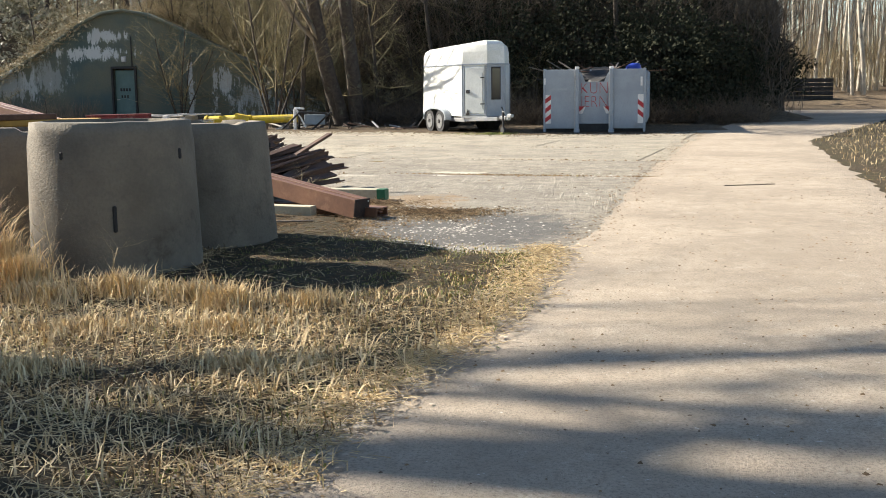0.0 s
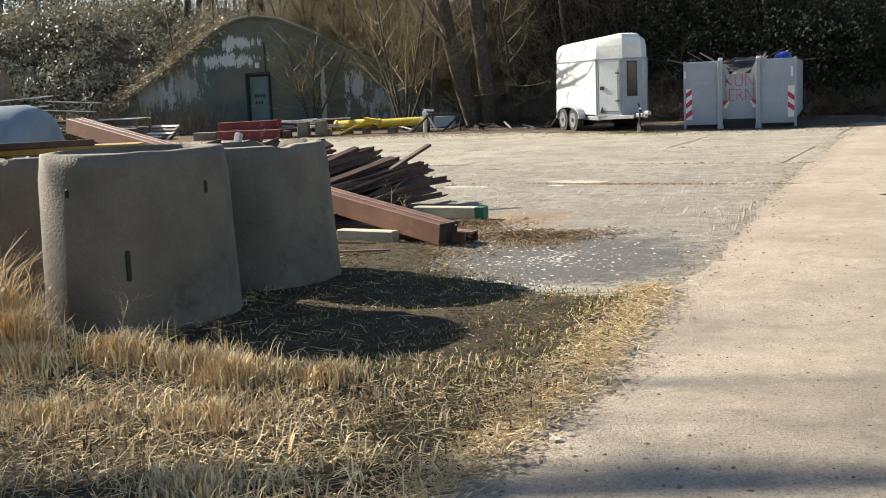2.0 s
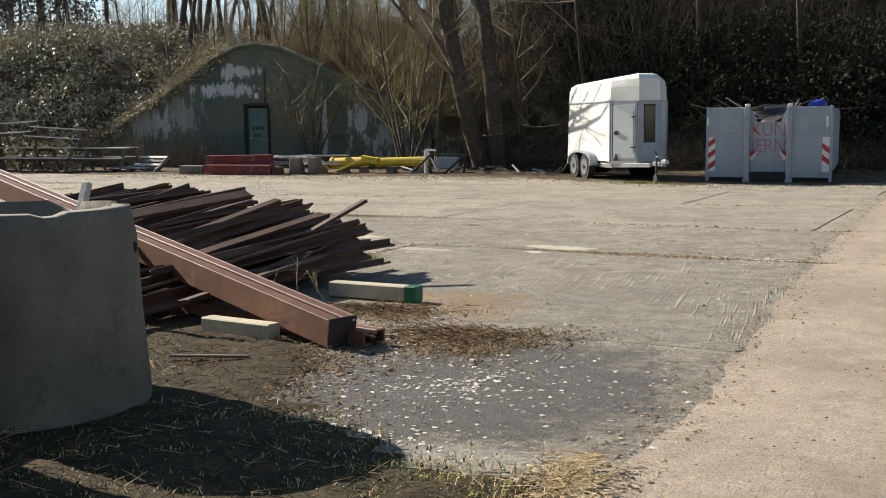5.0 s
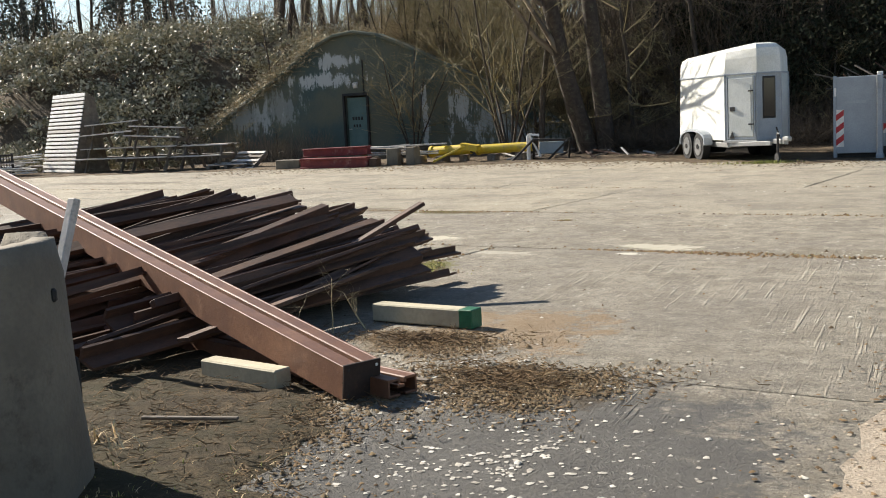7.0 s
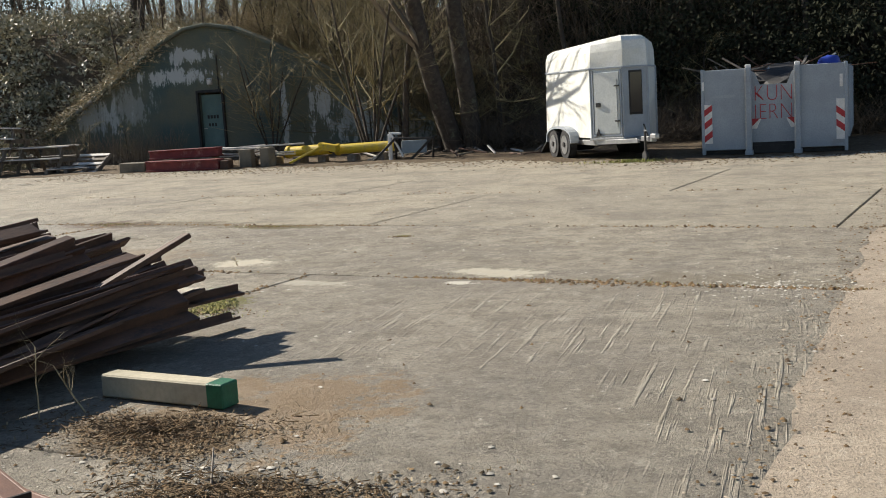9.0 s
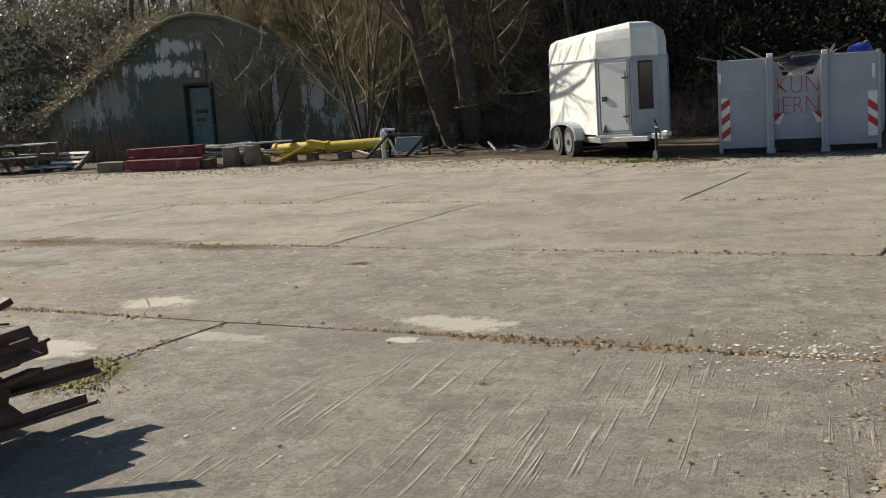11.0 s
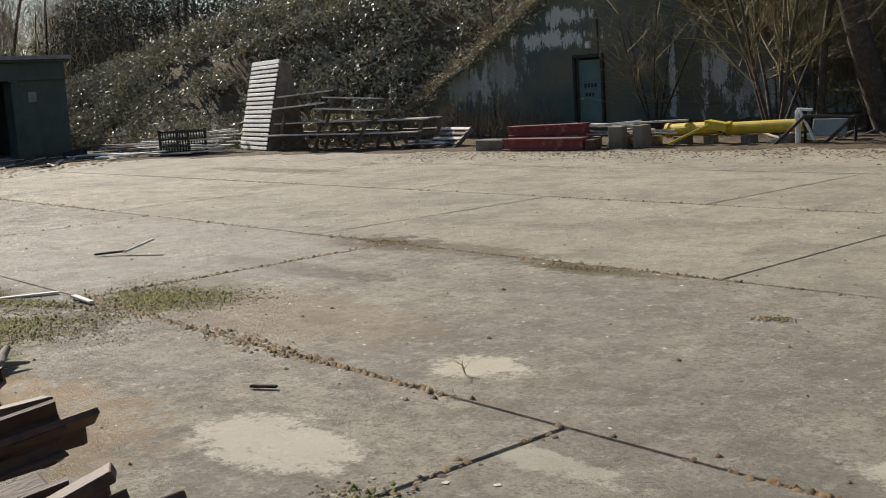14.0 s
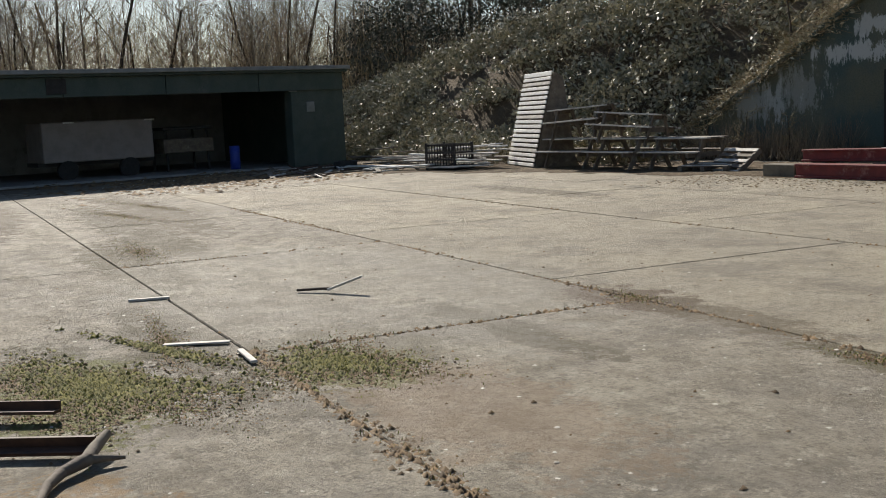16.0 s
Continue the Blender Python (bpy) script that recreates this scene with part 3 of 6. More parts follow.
def bunker():
    b = thing("bunker", pose(-14.5, 34, 0), "earth-covered concrete bunker with flaking dark green paint", "bunker")
    d0, d1, dt = -15.32, -14.55, 1.93
    left = [(x + 14.5, z) for x, z in PROFILE if x < d0]
    mid = [(x + 14.5, z) for x, z in PROFILE if d0 < x < d1]
    right = [(x + 14.5, z) for x, z in PROFILE if x > d1]
    top_l, top_r = 3.79, 3.76
    bms = [extrude([(-6.9, -0.15), (d0 + 14.5, -0.15), (d0 + 14.5, top_l)] + left[::-1], 0, 0.35)]
    bms += [extrude([(d1 + 14.5, -0.15), (7.1, -0.15)] + right[::-1] + [(d1 + 14.5, top_r)], 0, 0.35)]
    bms += [extrude([(d0 + 14.5, dt), (d1 + 14.5, dt), (d1 + 14.5, top_r)] + mid[::-1] + [(d0 + 14.5, top_l)], 0, 0.35)]
    part("wall", join(*bms), M_BUNKER, b, "dark green paint flaking to white, lightened to carry sun haze")
    # the cast lip along the curved top
    for (xa, za), (xb, zb) in zip(PROFILE, PROFILE[1:]):
        length = math.hypot(xb - xa, zb - za)
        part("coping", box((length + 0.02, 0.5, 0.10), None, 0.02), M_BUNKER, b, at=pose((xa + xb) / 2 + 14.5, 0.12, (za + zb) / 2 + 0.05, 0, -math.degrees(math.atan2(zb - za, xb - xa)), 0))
    door = part("door", box((0.72, 0.06, 1.86), None, 0.008), M_DOOR, b, "pale green steel door, closed", pose(-0.435, 0.10, 0.95))
    part("lettering", join(*[box((0.07, 0.006, 0.10), pose(-0.16 + 0.10 * i, -0.036, 0.28)) for i in range(4)]), M_BLACK, door, "illegible dark lettering")
    part("lettering", join(*[box((0.06, 0.006, 0.09), pose(-0.14 + 0.10 * i, -0.036, 0.05)) for i in range(3)]), M_BLACK, door)
    part("handle", box((0.10, 0.05, 0.03), pose(-0.27, -0.05, -0.05), 0.006), M_STEEL, door)
    for x in (d0 + 14.5 - 0.03, d1 + 14.5 + 0.03):
        part("door_frame", box((0.07, 0.10, 2.0), pose(x, -0.03, 0.95), 0.01), M_BLACK, b)
    part("door_frame", box((0.90, 0.10, 0.08), pose(-0.435, -0.03, 1.97), 0.01), M_BLACK, b)
    lamp = part("lamp", box((0.13, 0.08, 0.16), pose(-0.42, -0.05, 2.25), 0.02), M_WHITEPAINT, b, "small white bulkhead lamp")
    part("lamp_base", box((0.17, 0.03, 0.2), pose(-0.42, -0.012, 2.25), 0.01), M_STEEL, lamp)
    part("conduit", tube(0.02, 1.0, 8, at=pose(-0.13, -0.03, 2.0)), M_BLACK, b)
    return b


bunker()


# ---- the open shed ----
def shed():
    s = thing("shed", pose(-32.3, 20, 0), "long low dark green open shed with flat roof", "shed")
    part("roof", box((9.6, 24.6, 0.16), pose(-4.5, -2.4, 3.06), 0.02), M_GARAGE, s)
    part("roof_edge", box((0.10, 24.7, 0.12), pose(0.36, -2.4, 3.12), 0.015), M_ROOFEDGE, s, "pale weathered roof edging")
    for i in range(8):
        part("fascia_panel", box((0.16, 2.98, 0.56), pose(0.06, 8.30 - 3.0 * i, 2.70), 0.012), M_GARAGE, s)
    part("pier", box((0.5, 1.9, 2.98), pose(-0.2, 8.88, 1.49), 0.02), M_GARAGE, s)
    part("pier", box((0.5, 0.5, 2.42), pose(-0.2, -5.0, 1.21), 0.02), M_GARAGE, s)
    part("pier", box((0.5, 0.5, 2.42), pose(-0.2, -14.0, 1.21), 0.02), M_GARAGE, s)
    part("back_wall", box((0.3, 24, 2.98), pose(-9.0, -2.2, 1.49)), M_SHEDIN, s, "grey inner wall, paled to carry the haze")
    part("side_wall", box((8.3, 0.3, 2.98), pose(-4.65, 9.66, 1.49)), M_GARAGE, s)
    part("side_wall", box((8.3, 0.3, 2.98), pose(-4.65, -14.4, 1.49)), M_GARAGE, s)
    part("floor", box((8.6, 24, 0.06), pose(-4.6, -2.3, 0.0)), M_SHEDIN, s, "grey concrete floor, paled to carry the haze")
    for y, z in ((7.99, 2.55), (9.2, 2.62), (8.6, 1.9)):
        part("sign", box((0.03, 0.28, 0.32), pose(0.07, y, z), 0.006), M_ROOFEDGE, s, "small faded pale plate")
    part("sign", box((0.03, 0.55, 0.42), pose(0.155, 0.62, 2.72), 0.006), M_BLACK, s, "dark blue-black plate")
    return s


shed()
box_trailer = thing("box_trailer", pose(-35.2, 22.4, 0), "brown panelled box trailer parked inside the shed", "trailer")
part("body", box((1.8, 3.4, 1.2), pose(0, 0, 1.15), 0.03), M_BROWNBOX, box_trailer)
for y in (-0.9, 1.6):
    part("reflector", box((0.03, 0.32, 0.04), pose(0.92, y, 1.73)), M_WHITEPAINT, box_trailer, "pale top rail")
for y in (-1.0, 0.9):
    part("wheel", tube(0.3, 0.2, 18, at=pose(0.7, y, 0.3, 0, 90)), M_TYRE, box_trailer)
part("frame", box((1.2, 3.6, 0.12), pose(0, 0, 0.5)), M_BLACK, box_trailer)
farm_cart = thing("farm_cart", pose(-35.4, 25.4, 0), "low grey loaded cart inside the shed", "cart")
part("bed", box((1.5, 1.7, 0.45), pose(0, 0, 0.85), 0.02), M_GREYWOOD, farm_cart)
part("rail", box((1.5, 1.7, 0.10), pose(0, 0, 1.4), 0.02), M_BLACK, farm_cart)
for x in (-0.6, 0.6):
    for y in (-0.7, 0.7):
        part("post", box((0.06, 0.06, 1.45), pose(x, y, 0.72)), M_BLACK, farm_cart)
barrel = thing("barrel", pose(-33.4, 26.4, 0.02), "blue plastic barrel on the shed floor", "barrel")
part("drum", tube(0.16, 0.75, 18), M_BLUE, barrel, smooth=True)
for z in (0.2, 0.55):
    part("hoop", tube(0.175, 0.03, 18, at=pose(0, 0, z)), M_BLUE, barrel)


# ---- concrete pipes on end ----
def pipe(x, y, r, h, turn, flare=0.04, label=""):
    t = thing("concrete_pipe", pose(x, y, 0, 0, 0, turn), label, "concrete pipe", "pipes standing on end")
    segs, bm = 56, bmesh.new()
    R = random.Random(int(x * 100))
    chips = [] if flare < 0.035 else [(R.uniform(0, 2 * math.pi), R.uniform(0.05, 0.18), R.uniform(0.015, 0.05)) for _ in range(9)]
    rings = []
    for rad, z, top in ((r + flare, -0.02, 0), (r + flare * 0.9, 0.1 * h, 0), (r + flare * 0.35, 0.5 * h, 0), (r, 0.86 * h, 0), (r - 0.012, 0.93 * h, 0), (r - 0.02, h, 1), (r - 0.10, h + 0.005, 1), (r - 0.105, 0.9 * h, 0), (r - 0.10, 0.0, 0)):
        ring = []
        for k in range(segs):
            a = 2 * math.pi * k / segs
            dip = sum(d for c, w, d in chips if abs((a - c + math.pi) % (2 * math.pi) - math.pi) < w) if top else 0
            rr = rad + 0.006 * noise.noise((math.cos(a) * 2, math.sin(a) * 2, z * 3 + x))
            ring.append(bm.verts.new((rr * math.cos(a), rr * math.sin(a), z - dip + 0.006 * noise.noise((a * 3, z, x)))))
        rings.append(ring)
    for a, b in zip(rings, rings[1:]):
        for k in range(segs):
            bm.faces.new((a[k], a[(k + 1) % segs], b[(k + 1) % segs], b[k]))
    part("wall", bm, M_PIPE, t, smooth=True)
    # no slots are cut; raised black blocks stand in for their inner shade
    for a, z, tall in ((0.0, 0.80 * h, 0.05), (1.5, 0.79 * h, 0.07), (0.6, 0.40 * h, 0.17)):
        rr = r - 0.004 + flare * (0.9 - z)
        part("lifting_hole", box((0.03, 0.026, tall), pose(rr * math.cos(a), rr * math.sin(a), z, 0, 0, math.degrees(a)), 0.008), M_BLACK, t, "dark slot for lifting")
    part("fill", tube(r - 0.11, 0.04, 32, at=pose(0, 0, 0.62 * h)), M_MOSS, t, "earth and rubble inside")
    return t


PIPES = [(-2.04, 5.50, 0.535, 1.00, -100, 0.03), (-1.89, 6.69, 0.53, 0.95, 20, 0.05), (-3.20, 6.35, 0.52, 0.94, 150, 0.04)]
pipe(*PIPES[0], label="upright concrete pipe ring with a worn rounded rim")
pipe(*PIPES[1], label="upright concrete pipe ring with a chipped jagged rim")
pipe(*PIPES[2], label="upright concrete pipe ring in shade, planks on top")
stick((-3.8, 6.15, 0.965), (-2.65, 6.6, 0.965), 0.30, 0.05, M_ORANGE, "plank", bevel=0.008)
tagged(bpy.data.objects["plank"], "ochre stained plank lying across a concrete pipe", "plank")
stick((-3.65, 6.0, 1.01), (-2.9, 6.4, 1.01), 0.05, 0.045, M_BAR, "batten")
tagged(bpy.data.objects["batten"], "short dark batten lying on the plank", "batten")
tank = thing("tank", pose(-6.75, 8.9, 0, 0, 0, 12), "blue-grey cylindrical tank lying on timber cradles", "tank")
shell, rings = bmesh.new(), []
for x, r in ((-1.5, 0.0), (-1.5, 0.40), (-1.42, 0.56), (-1.28, 0.62), (1.28, 0.62), (1.42, 0.56), (1.5, 0.40), (1.5, 0.0)):
    rings.append([shell.verts.new((x, r * math.cos(2 * math.pi * k / 40), 0.66 + r * math.sin(2 * math.pi * k / 40))) for k in range(40)])
for a, b in zip(rings, rings[1:]):
    for k in range(40):
        shell.faces.new((a[k], a[(k + 1) % 40], b[(k + 1) % 40], b[k]))
bmesh.ops.remove_doubles(shell, verts=shell.verts, dist=0.0005)
bmesh.ops.recalc_face_normals(shell, faces=shell.faces)
part("shell", shell, M_TANK, tank, smooth=True)
for x in (-0.9, 0.9):
    part("cradle", box((0.14, 0.9, 0.14), pose(x, 0, 0.06), 0.01), M_GREYWOOD, tank)
    part("band", tube(0.626, 0.05, 40, at=pose(x - 0.025, 0, 0.66, 0, 90)), M_TANK, tank)

# ---- steel heap ----
def angle_bar(length, w, t):
    return extrude([(-w / 2, 0), (w / 2, 0), (w / 2, t), (-w / 2 + t, t), (-w / 2 + t, w * 0.7), (-w / 2, w * 0.7)], -length, 0)


R = random.Random(11)
BARS = [angle_bar(1.0, 0.075, 0.014), angle_bar(1.0, 0.10, 0.016), box((0.06, 1.0, 0.06), pose(0, -0.5, 0.03), 0.004), box((0.11, 1.0, 0.03), pose(0, -0.5, 0.015), 0.003)]
bar_meshes = []
for bm in BARS:
    me = bpy.data.meshes.new("steel_bar")
    bm.to_mesh(me)
    bm.free()
    me.materials.append(M_BAR)
    bar_meshes.append(me)


def bar(tip, deg, length, drop, kind, roll, scale=1.0):
    """A steel bar whose far end is tip; deg: the way it points; drop: degrees by which it falls from the tip backwards."""
    ob = new("steel_bar", bar_meshes[kind])
    ob.matrix_basis = pose(*tip, 0, 0, deg - 90) @ pose(0, 0, 0, drop, roll) @ Matrix.Diagonal((scale, length, scale, 1))
    return tagged(ob, "dark rusty steel bar lying in a heap", "steel bar", "bars in the heap")


for i in range(150):
    s = R.random()
    # across the heap: 0 at its east side, 1 at its west side
    x = -2.05 - 3.6 * s + R.gauss(0, 0.10)
    top = 0.14 + 0.62 * math.sin(math.pi * min(1, 0.16 + s * 0.62)) ** 1.2
    z = 0.05 + (top - 0.05) * math.sqrt(R.random())
    y = 11.62 + 0.12 * s - 0.4 * (1 - z / top) + R.gauss(0, 0.2) - (0.15 if s < 0.25 else 0.0)
    y = min(y, 11.72)
    deg = 80 - 24 * s + R.gauss(0, 5.5)
    length = R.uniform(3.0, 4.0) - 0.8 * (s < 0.2)
    drop = min(math.degrees(math.asin(max(0.0, z - 0.03) / length)) * R.uniform(0.3, 1.0), 11)
    bar((x, y, z), deg, length, drop, R.randrange(4), R.uniform(-40, 40), R.uniform(0.7, 1.2))
for i in range(46):
    s = R.random()
    z = 0.04 + 0.34 * R.random() * (0.4 + s)
    length = R.uniform(2.9, 3.7)
    bar((-2.3 - 1.7 * s + R.gauss(0, 0.08), 11.25 - 0.35 * s + R.gauss(0, 0.15), z), 70 - 14 * s + R.gauss(0, 4), length, min(5.0, math.degrees(math.asin(max(0.0, z - 0.03) / length))), R.randrange(4), R.uniform(-40, 40), R.uniform(0.8, 1.25))
for x, y, z, deg, length, drop in ((-6.0, 13.1, 0.03, 50, 2.6, 0), (-6.75, 13.15, 0.05, 48, 2.4, 0), (-1.95, 11.75, 0.22, 62, 3.0, 2), (-2.0, 11.75, 0.05, 74, 3.2, 0), (-3.35, 11.75, 0.57, 38, 2.6, 4), (-3.12, 11.5, 0.49, 42, 2.6, 4), (-4.3, 11.85, 0.68, 40, 2.6, 5)):
    bar((x, y, z), deg, length, drop, 0, R.uniform(-20, 20), 1.15)
loose = stick((-2.03, 11.32, 0.66), (-2.78, 10.25, 0.10), 0.075, 0.03, M_BAR, "steel_bar", bevel=0.003)
tagged(loose, "rusty steel bar sticking up out of the heap", "steel bar", "bars in the heap")


def channel_beam(a, b, w, h, label, plate=True):
    """Two channels back to back, as one built-up beam with an end plate."""
    length = (Vector(b) - Vector(a)).length
    t = thing("steel_beam", along(a, b), label, "steel beam")
    g = 0.012
    for side in (-1, 1):
        web = box((length, g, h), pose(0, side * w * 0.5, 0), 0.002)
        part("web", web, M_BEAM, t)
        part("flange", box((length, w * 0.40, g), pose(0, side * w * 0.305, h / 2 - g / 2 - 0.002), 0.002), M_BEAM, t)
        part("flange", box((length, w * 0.40, g), pose(0, side * w * 0.305, -h / 2 + g / 2 + 0.002), 0.002), M_BEAM, t)
        part("lip", box((length, g, 0.025), pose(0, side * w * 0.11, h / 2 - 0.016), 0.002), M_BEAM, t)
    part("tray", box((length - 0.02, w * 0.24, g), pose(0, 0, h / 2 - 0.045)), M_BEAM, t)
    if plate:
        p = part("end_plate", box((0.012, w + 0.012, h + 0.012), pose(-length / 2, 0, 0), 0.002), M_ENDPLATE, t, "rusted steel end plate, shade put into its near-black colour")
        for y in (-1, 1):
            for z in (-1, 1):
                part("bolt_hole", tube(0.008, 0.004, 10, at=pose(-length / 2 - 0.0095, y * w * 0.4, z * h * 0.38, 0, 90)), M_WHITEPAINT if y < 0 else M_BLACK, p)
    return t


channel_beam((-1.00, 8.385, 0.095), (-6.30, 11.07, 1.02), 0.20, 0.17, "long rust-brown steel beam leaning up over the heap")
channel_beam((-0.82, 8.46, 0.055), (-3.6, 9.6, 0.06), 0.17, 0.09, "low rust-brown steel channel beside the beam", False)


def block(a, b, w, h, label, paint=None):
    t = thing("timber_block", along(a, b), label, "timber")
    length = (Vector(b) - Vector(a)).length
    part("baulk", box((length, w, h), None, 0.008), M_TIMBER, t)
    if paint:
        part("painted_end", box((0.10, w + 0.005, h + 0.005), pose(-length / 2 + 0.048, 0, 0), 0.006), paint, t, "green painted end")
    return t


block((-1.10, 10.06, 0.06), (-1.86, 10.19, 0.06), 0.115, 0.115, "squared timber with a green painted end under the heap", M_GREENPAINT)
block((-1.465, 8.43, 0.058), (-2.02, 8.57, 0.058), 0.11, 0.11, "pale squared timber block under the beam")
block((-4.27, 12.36, 0.068), (-5.0, 12.10, 0.068), 0.13, 0.13, "squared timber under the steel bars with a mint green end", M_MINT)
stick((-3.05, 8.4, 0.0), (-3.0, 8.75, 0.95), 0.06, 0.05, M_PALEWOOD, "prop")
tagged(bpy.data.objects["prop"], "pale wooden prop leaning against the beam", "prop")


# ---- horse trailer ----
def horse_trailer():
    """Axis along x, towed to +x: straight sides, a tapered nose with a side door, a narrow front with a window."""
    t = thing("horse_trailer", pose(-2.55, 28.15, 0, 0, 0, -58) @ Matrix.Diagonal((0.93, 0.93, 0.945, 1)), "white two-axle horse trailer, weathered and streaked green", "trailer")
    L, W, N, F = 1.39, 0.72, 2.01, 0.267
    plan = [(-L, -W), (L, -W), (N, -F), (N, F), (L, W), (-L, W)]
    low, high = 0.46, 1.86

    def wall(name, a, b, z0, z1, mat, label="", lean=(0.0, 0.0)):
        """A panel between two corners of the plan, its thickness inwards, the rear bottom corner raked out."""
        (xa, ya), (xb, yb) = a, b
        d = Vector((xb - xa, yb - ya, 0)).normalized()
        inn = Vector((-d.y, d.x, 0)) * 0.035
        bm = bmesh.new()
        out = [Vector((xa + lean[0], ya, z0)), Vector((xb + lean[1], yb, z0)), Vector((xb, yb, z1)), Vector((xa, ya, z1))]
        o = [bm.verts.new(p) for p in out]
        i = [bm.verts.new(p + inn) for p in out]
        bm.faces.new(o)
        bm.faces.new(i[::-1])
        for k in range(4):
            bm.faces.new((o[(k + 1) % 4], o[k], i[k], i[(k + 1) % 4]))
        bmesh.ops.recalc_face_normals(bm, faces=bm.faces)
        bmesh.ops.bevel(bm, geom=bm.edges[:], offset=0.006, segments=1, affect="EDGES")
        return part(name, bm, mat, t, label)

    wall("side_wall", plan[0], plan[1], low, high, M_SHELL, "white side streaked green", (-0.10, 0))
    wall("nose_wall", plan[1], plan[2], low, high, M_SHELLSHADE)
    # the front turns from the sun; its grey holds that shade
    front = wall("front_wall", plan[2], plan[3], low, high, M_SHELLGREY, "front panel, its shade put into a grey colour")
    wall("nose_wall", plan[3], plan[4], low, high, M_SHELLSHADE)
    wall("side_wall", plan[4], plan[5], low, high, M_SHELL, "white side streaked green", (0, -0.10))
    wall("tail_wall", plan[5], plan[0], low, high, M_SHELLGREY)
    part("floor", extrude([(-L, 0.40), (L, 0.40), (L, 0.46), (-L, 0.46)], -W + 0.04, W - 0.04), M_BLACK, t)
    part("nose_floor", extrude([(L, 0.40), (N - 0.02, 0.40), (N - 0.02, 0.46), (L, 0.46)], -F, F), M_BLACK, t)
    # the moulded roof: rings drawn in as they rise, higher at the nose
    bm, rings = bmesh.new(), []
    top = {-L: 2.36, L: 2.44, N: 2.50}
    for k, draw in ((0.0, 1.0), (0.55, 0.99), (0.82, 0.95), (0.95, 0.85), (1.0, 0.62), (1.015, 0.2)):
        ring = []
        for x, y in plan:
            cx = 0.25 + (x - 0.25) * (draw if abs(x) < 1.5 and x < 0 else 1 - (1 - draw) * 0.45)
            ring.append(bm.verts.new((cx, y * draw, high + (top[x] - high) * k)))
        rings.append(ring)
    for a, b in zip(rings, rings[1:]):
        for k in range(6):
            bm.faces.new((a[k], a[(k + 1) % 6], b[(k + 1) % 6], b[k]))
    bm.faces.new(rings[-1])
    bmesh.ops.recalc_face_normals(bm, faces=bm.faces)
    part("roof", bm, M_SHELL, t, "white moulded roof shell")
    for (xa, ya), (xb, yb) in zip(plan, plan[1:] + plan[:1]):
        part("seam", stick_bm((xa, ya, high), (xb, yb, high), 0.05, 0.035), M_SHELLGREY, t)
    for x, y in plan[1:5]:
        part("corner_rail", box((0.04, 0.04, high - low), pose(x, y * 1.012, (high + low) / 2), 0.01), M_SHELLGREY, t)
    w = part("window", box((0.02, 0.25, 0.82), pose(N + 0.008, 0.0, 1.35), 0.006), M_GLASS, t, "dark front window")
    part("window_seal", box((0.014, 0.29, 0.88), pose(N + 0.004, 0.0, 1.35), 0.006), M_BLACK, w)
    # the door in the near taper of the nose
    ang = math.degrees(math.atan2(W - F, N - L))
    at = pose((L + N) / 2, -(W + F) / 2, 0, 0, 0, ang)
    d = part("door", box((0.60, 0.03, 1.24), at @ pose(0.0, -0.012, 1.16), 0.008), M_SHELLSHADE, t, "white side door, closed")
    part("door_frame", join(box((0.03, 0.03, 1.34), at @ pose(-0.335, -0.014, 1.15)), box((0.03, 0.03, 1.34), at @ pose(0.335, -0.014, 1.15)), box((0.64, 0.03, 0.03), at @ pose(0, -0.014, 0.51))), M_SHELLGREY, d)
    for z in (0.80, 1.50):
        part("hinge", box((0.12, 0.03, 0.03), at @ pose(0.25, -0.035, z), 0.004), M_BLACK, d)
    part("hinge_rod", box((0.015, 0.015, 0.95), at @ pose(0.25, -0.034, 1.15), 0.003), M_STEEL, d)
    part("latch", box((0.11, 0.03, 0.09), at @ pose(-0.20, -0.035, 1.13), 0.005), M_BLACK, d)
    part("reflector", extrude([(-0.27, 0.50), (-0.15, 0.50), (-0.21, 0.66)], -0.04, -0.028), M_BLACK, t).matrix_basis = at
    for y in (-W + 0.06, W - 0.06):
        part("chassis", box((2 * L + 0.1, 0.08, 0.10), pose(0, y, 0.36), 0.008), M_STEEL, t)
        part("chassis", stick_bm((L, y, 0.37), (N + 0.45, y * 0.25, 0.40), 0.07, 0.09), M_STEEL, t)
    part("step", stick_bm((L - 0.05, -W - 0.03, 0.44), (N + 0.05, -F - 0.03, 0.44), 0.05, 0.06), M_STEEL, t, "bright bottom rail under the door")
    part("front_rail", box((0.06, 2 * F + 0.12, 0.07), pose(N + 0.03, 0, 0.43), 0.008), M_STEEL, t)
    for s in (-1, 1):
        y = s * (W + 0.09)
        for x in (0.17, -0.55):
            wh = part("wheel", tube(0.31, 0.17, 28, at=pose(x, y - 0.085, 0.31, -90)), M_TYRE, t, "black rubber tyre")
            part("rim", tube(0.20, 0.02, 24, at=pose(x, y + (-0.10 if s < 0 else 0.08), 0.31, -90)), M_STEEL, wh, "pale steel rim")
            part("hub", tube(0.055, 0.03, 14, at=pose(x, y + (-0.12 if s < 0 else 0.09), 0.31, -90)), M_BLACK, wh)
        arch = [(0.80 * math.cos(a) - 0.19, 0.36 + 0.34 * math.sin(a) ** 0.6) for a in [math.pi * i / 12 for i in range(13)]]
        inner = [(0.76 * math.cos(a) - 0.19, 0.34 + 0.31 * math.sin(a) ** 0.6) for a in [math.pi * (12 - i) / 12 for i in range(13)]]
        part("fender", extrude(arch + inner, y - 0.11, y + 0.09), M_SHELLGREY, t, "grey mudguard")
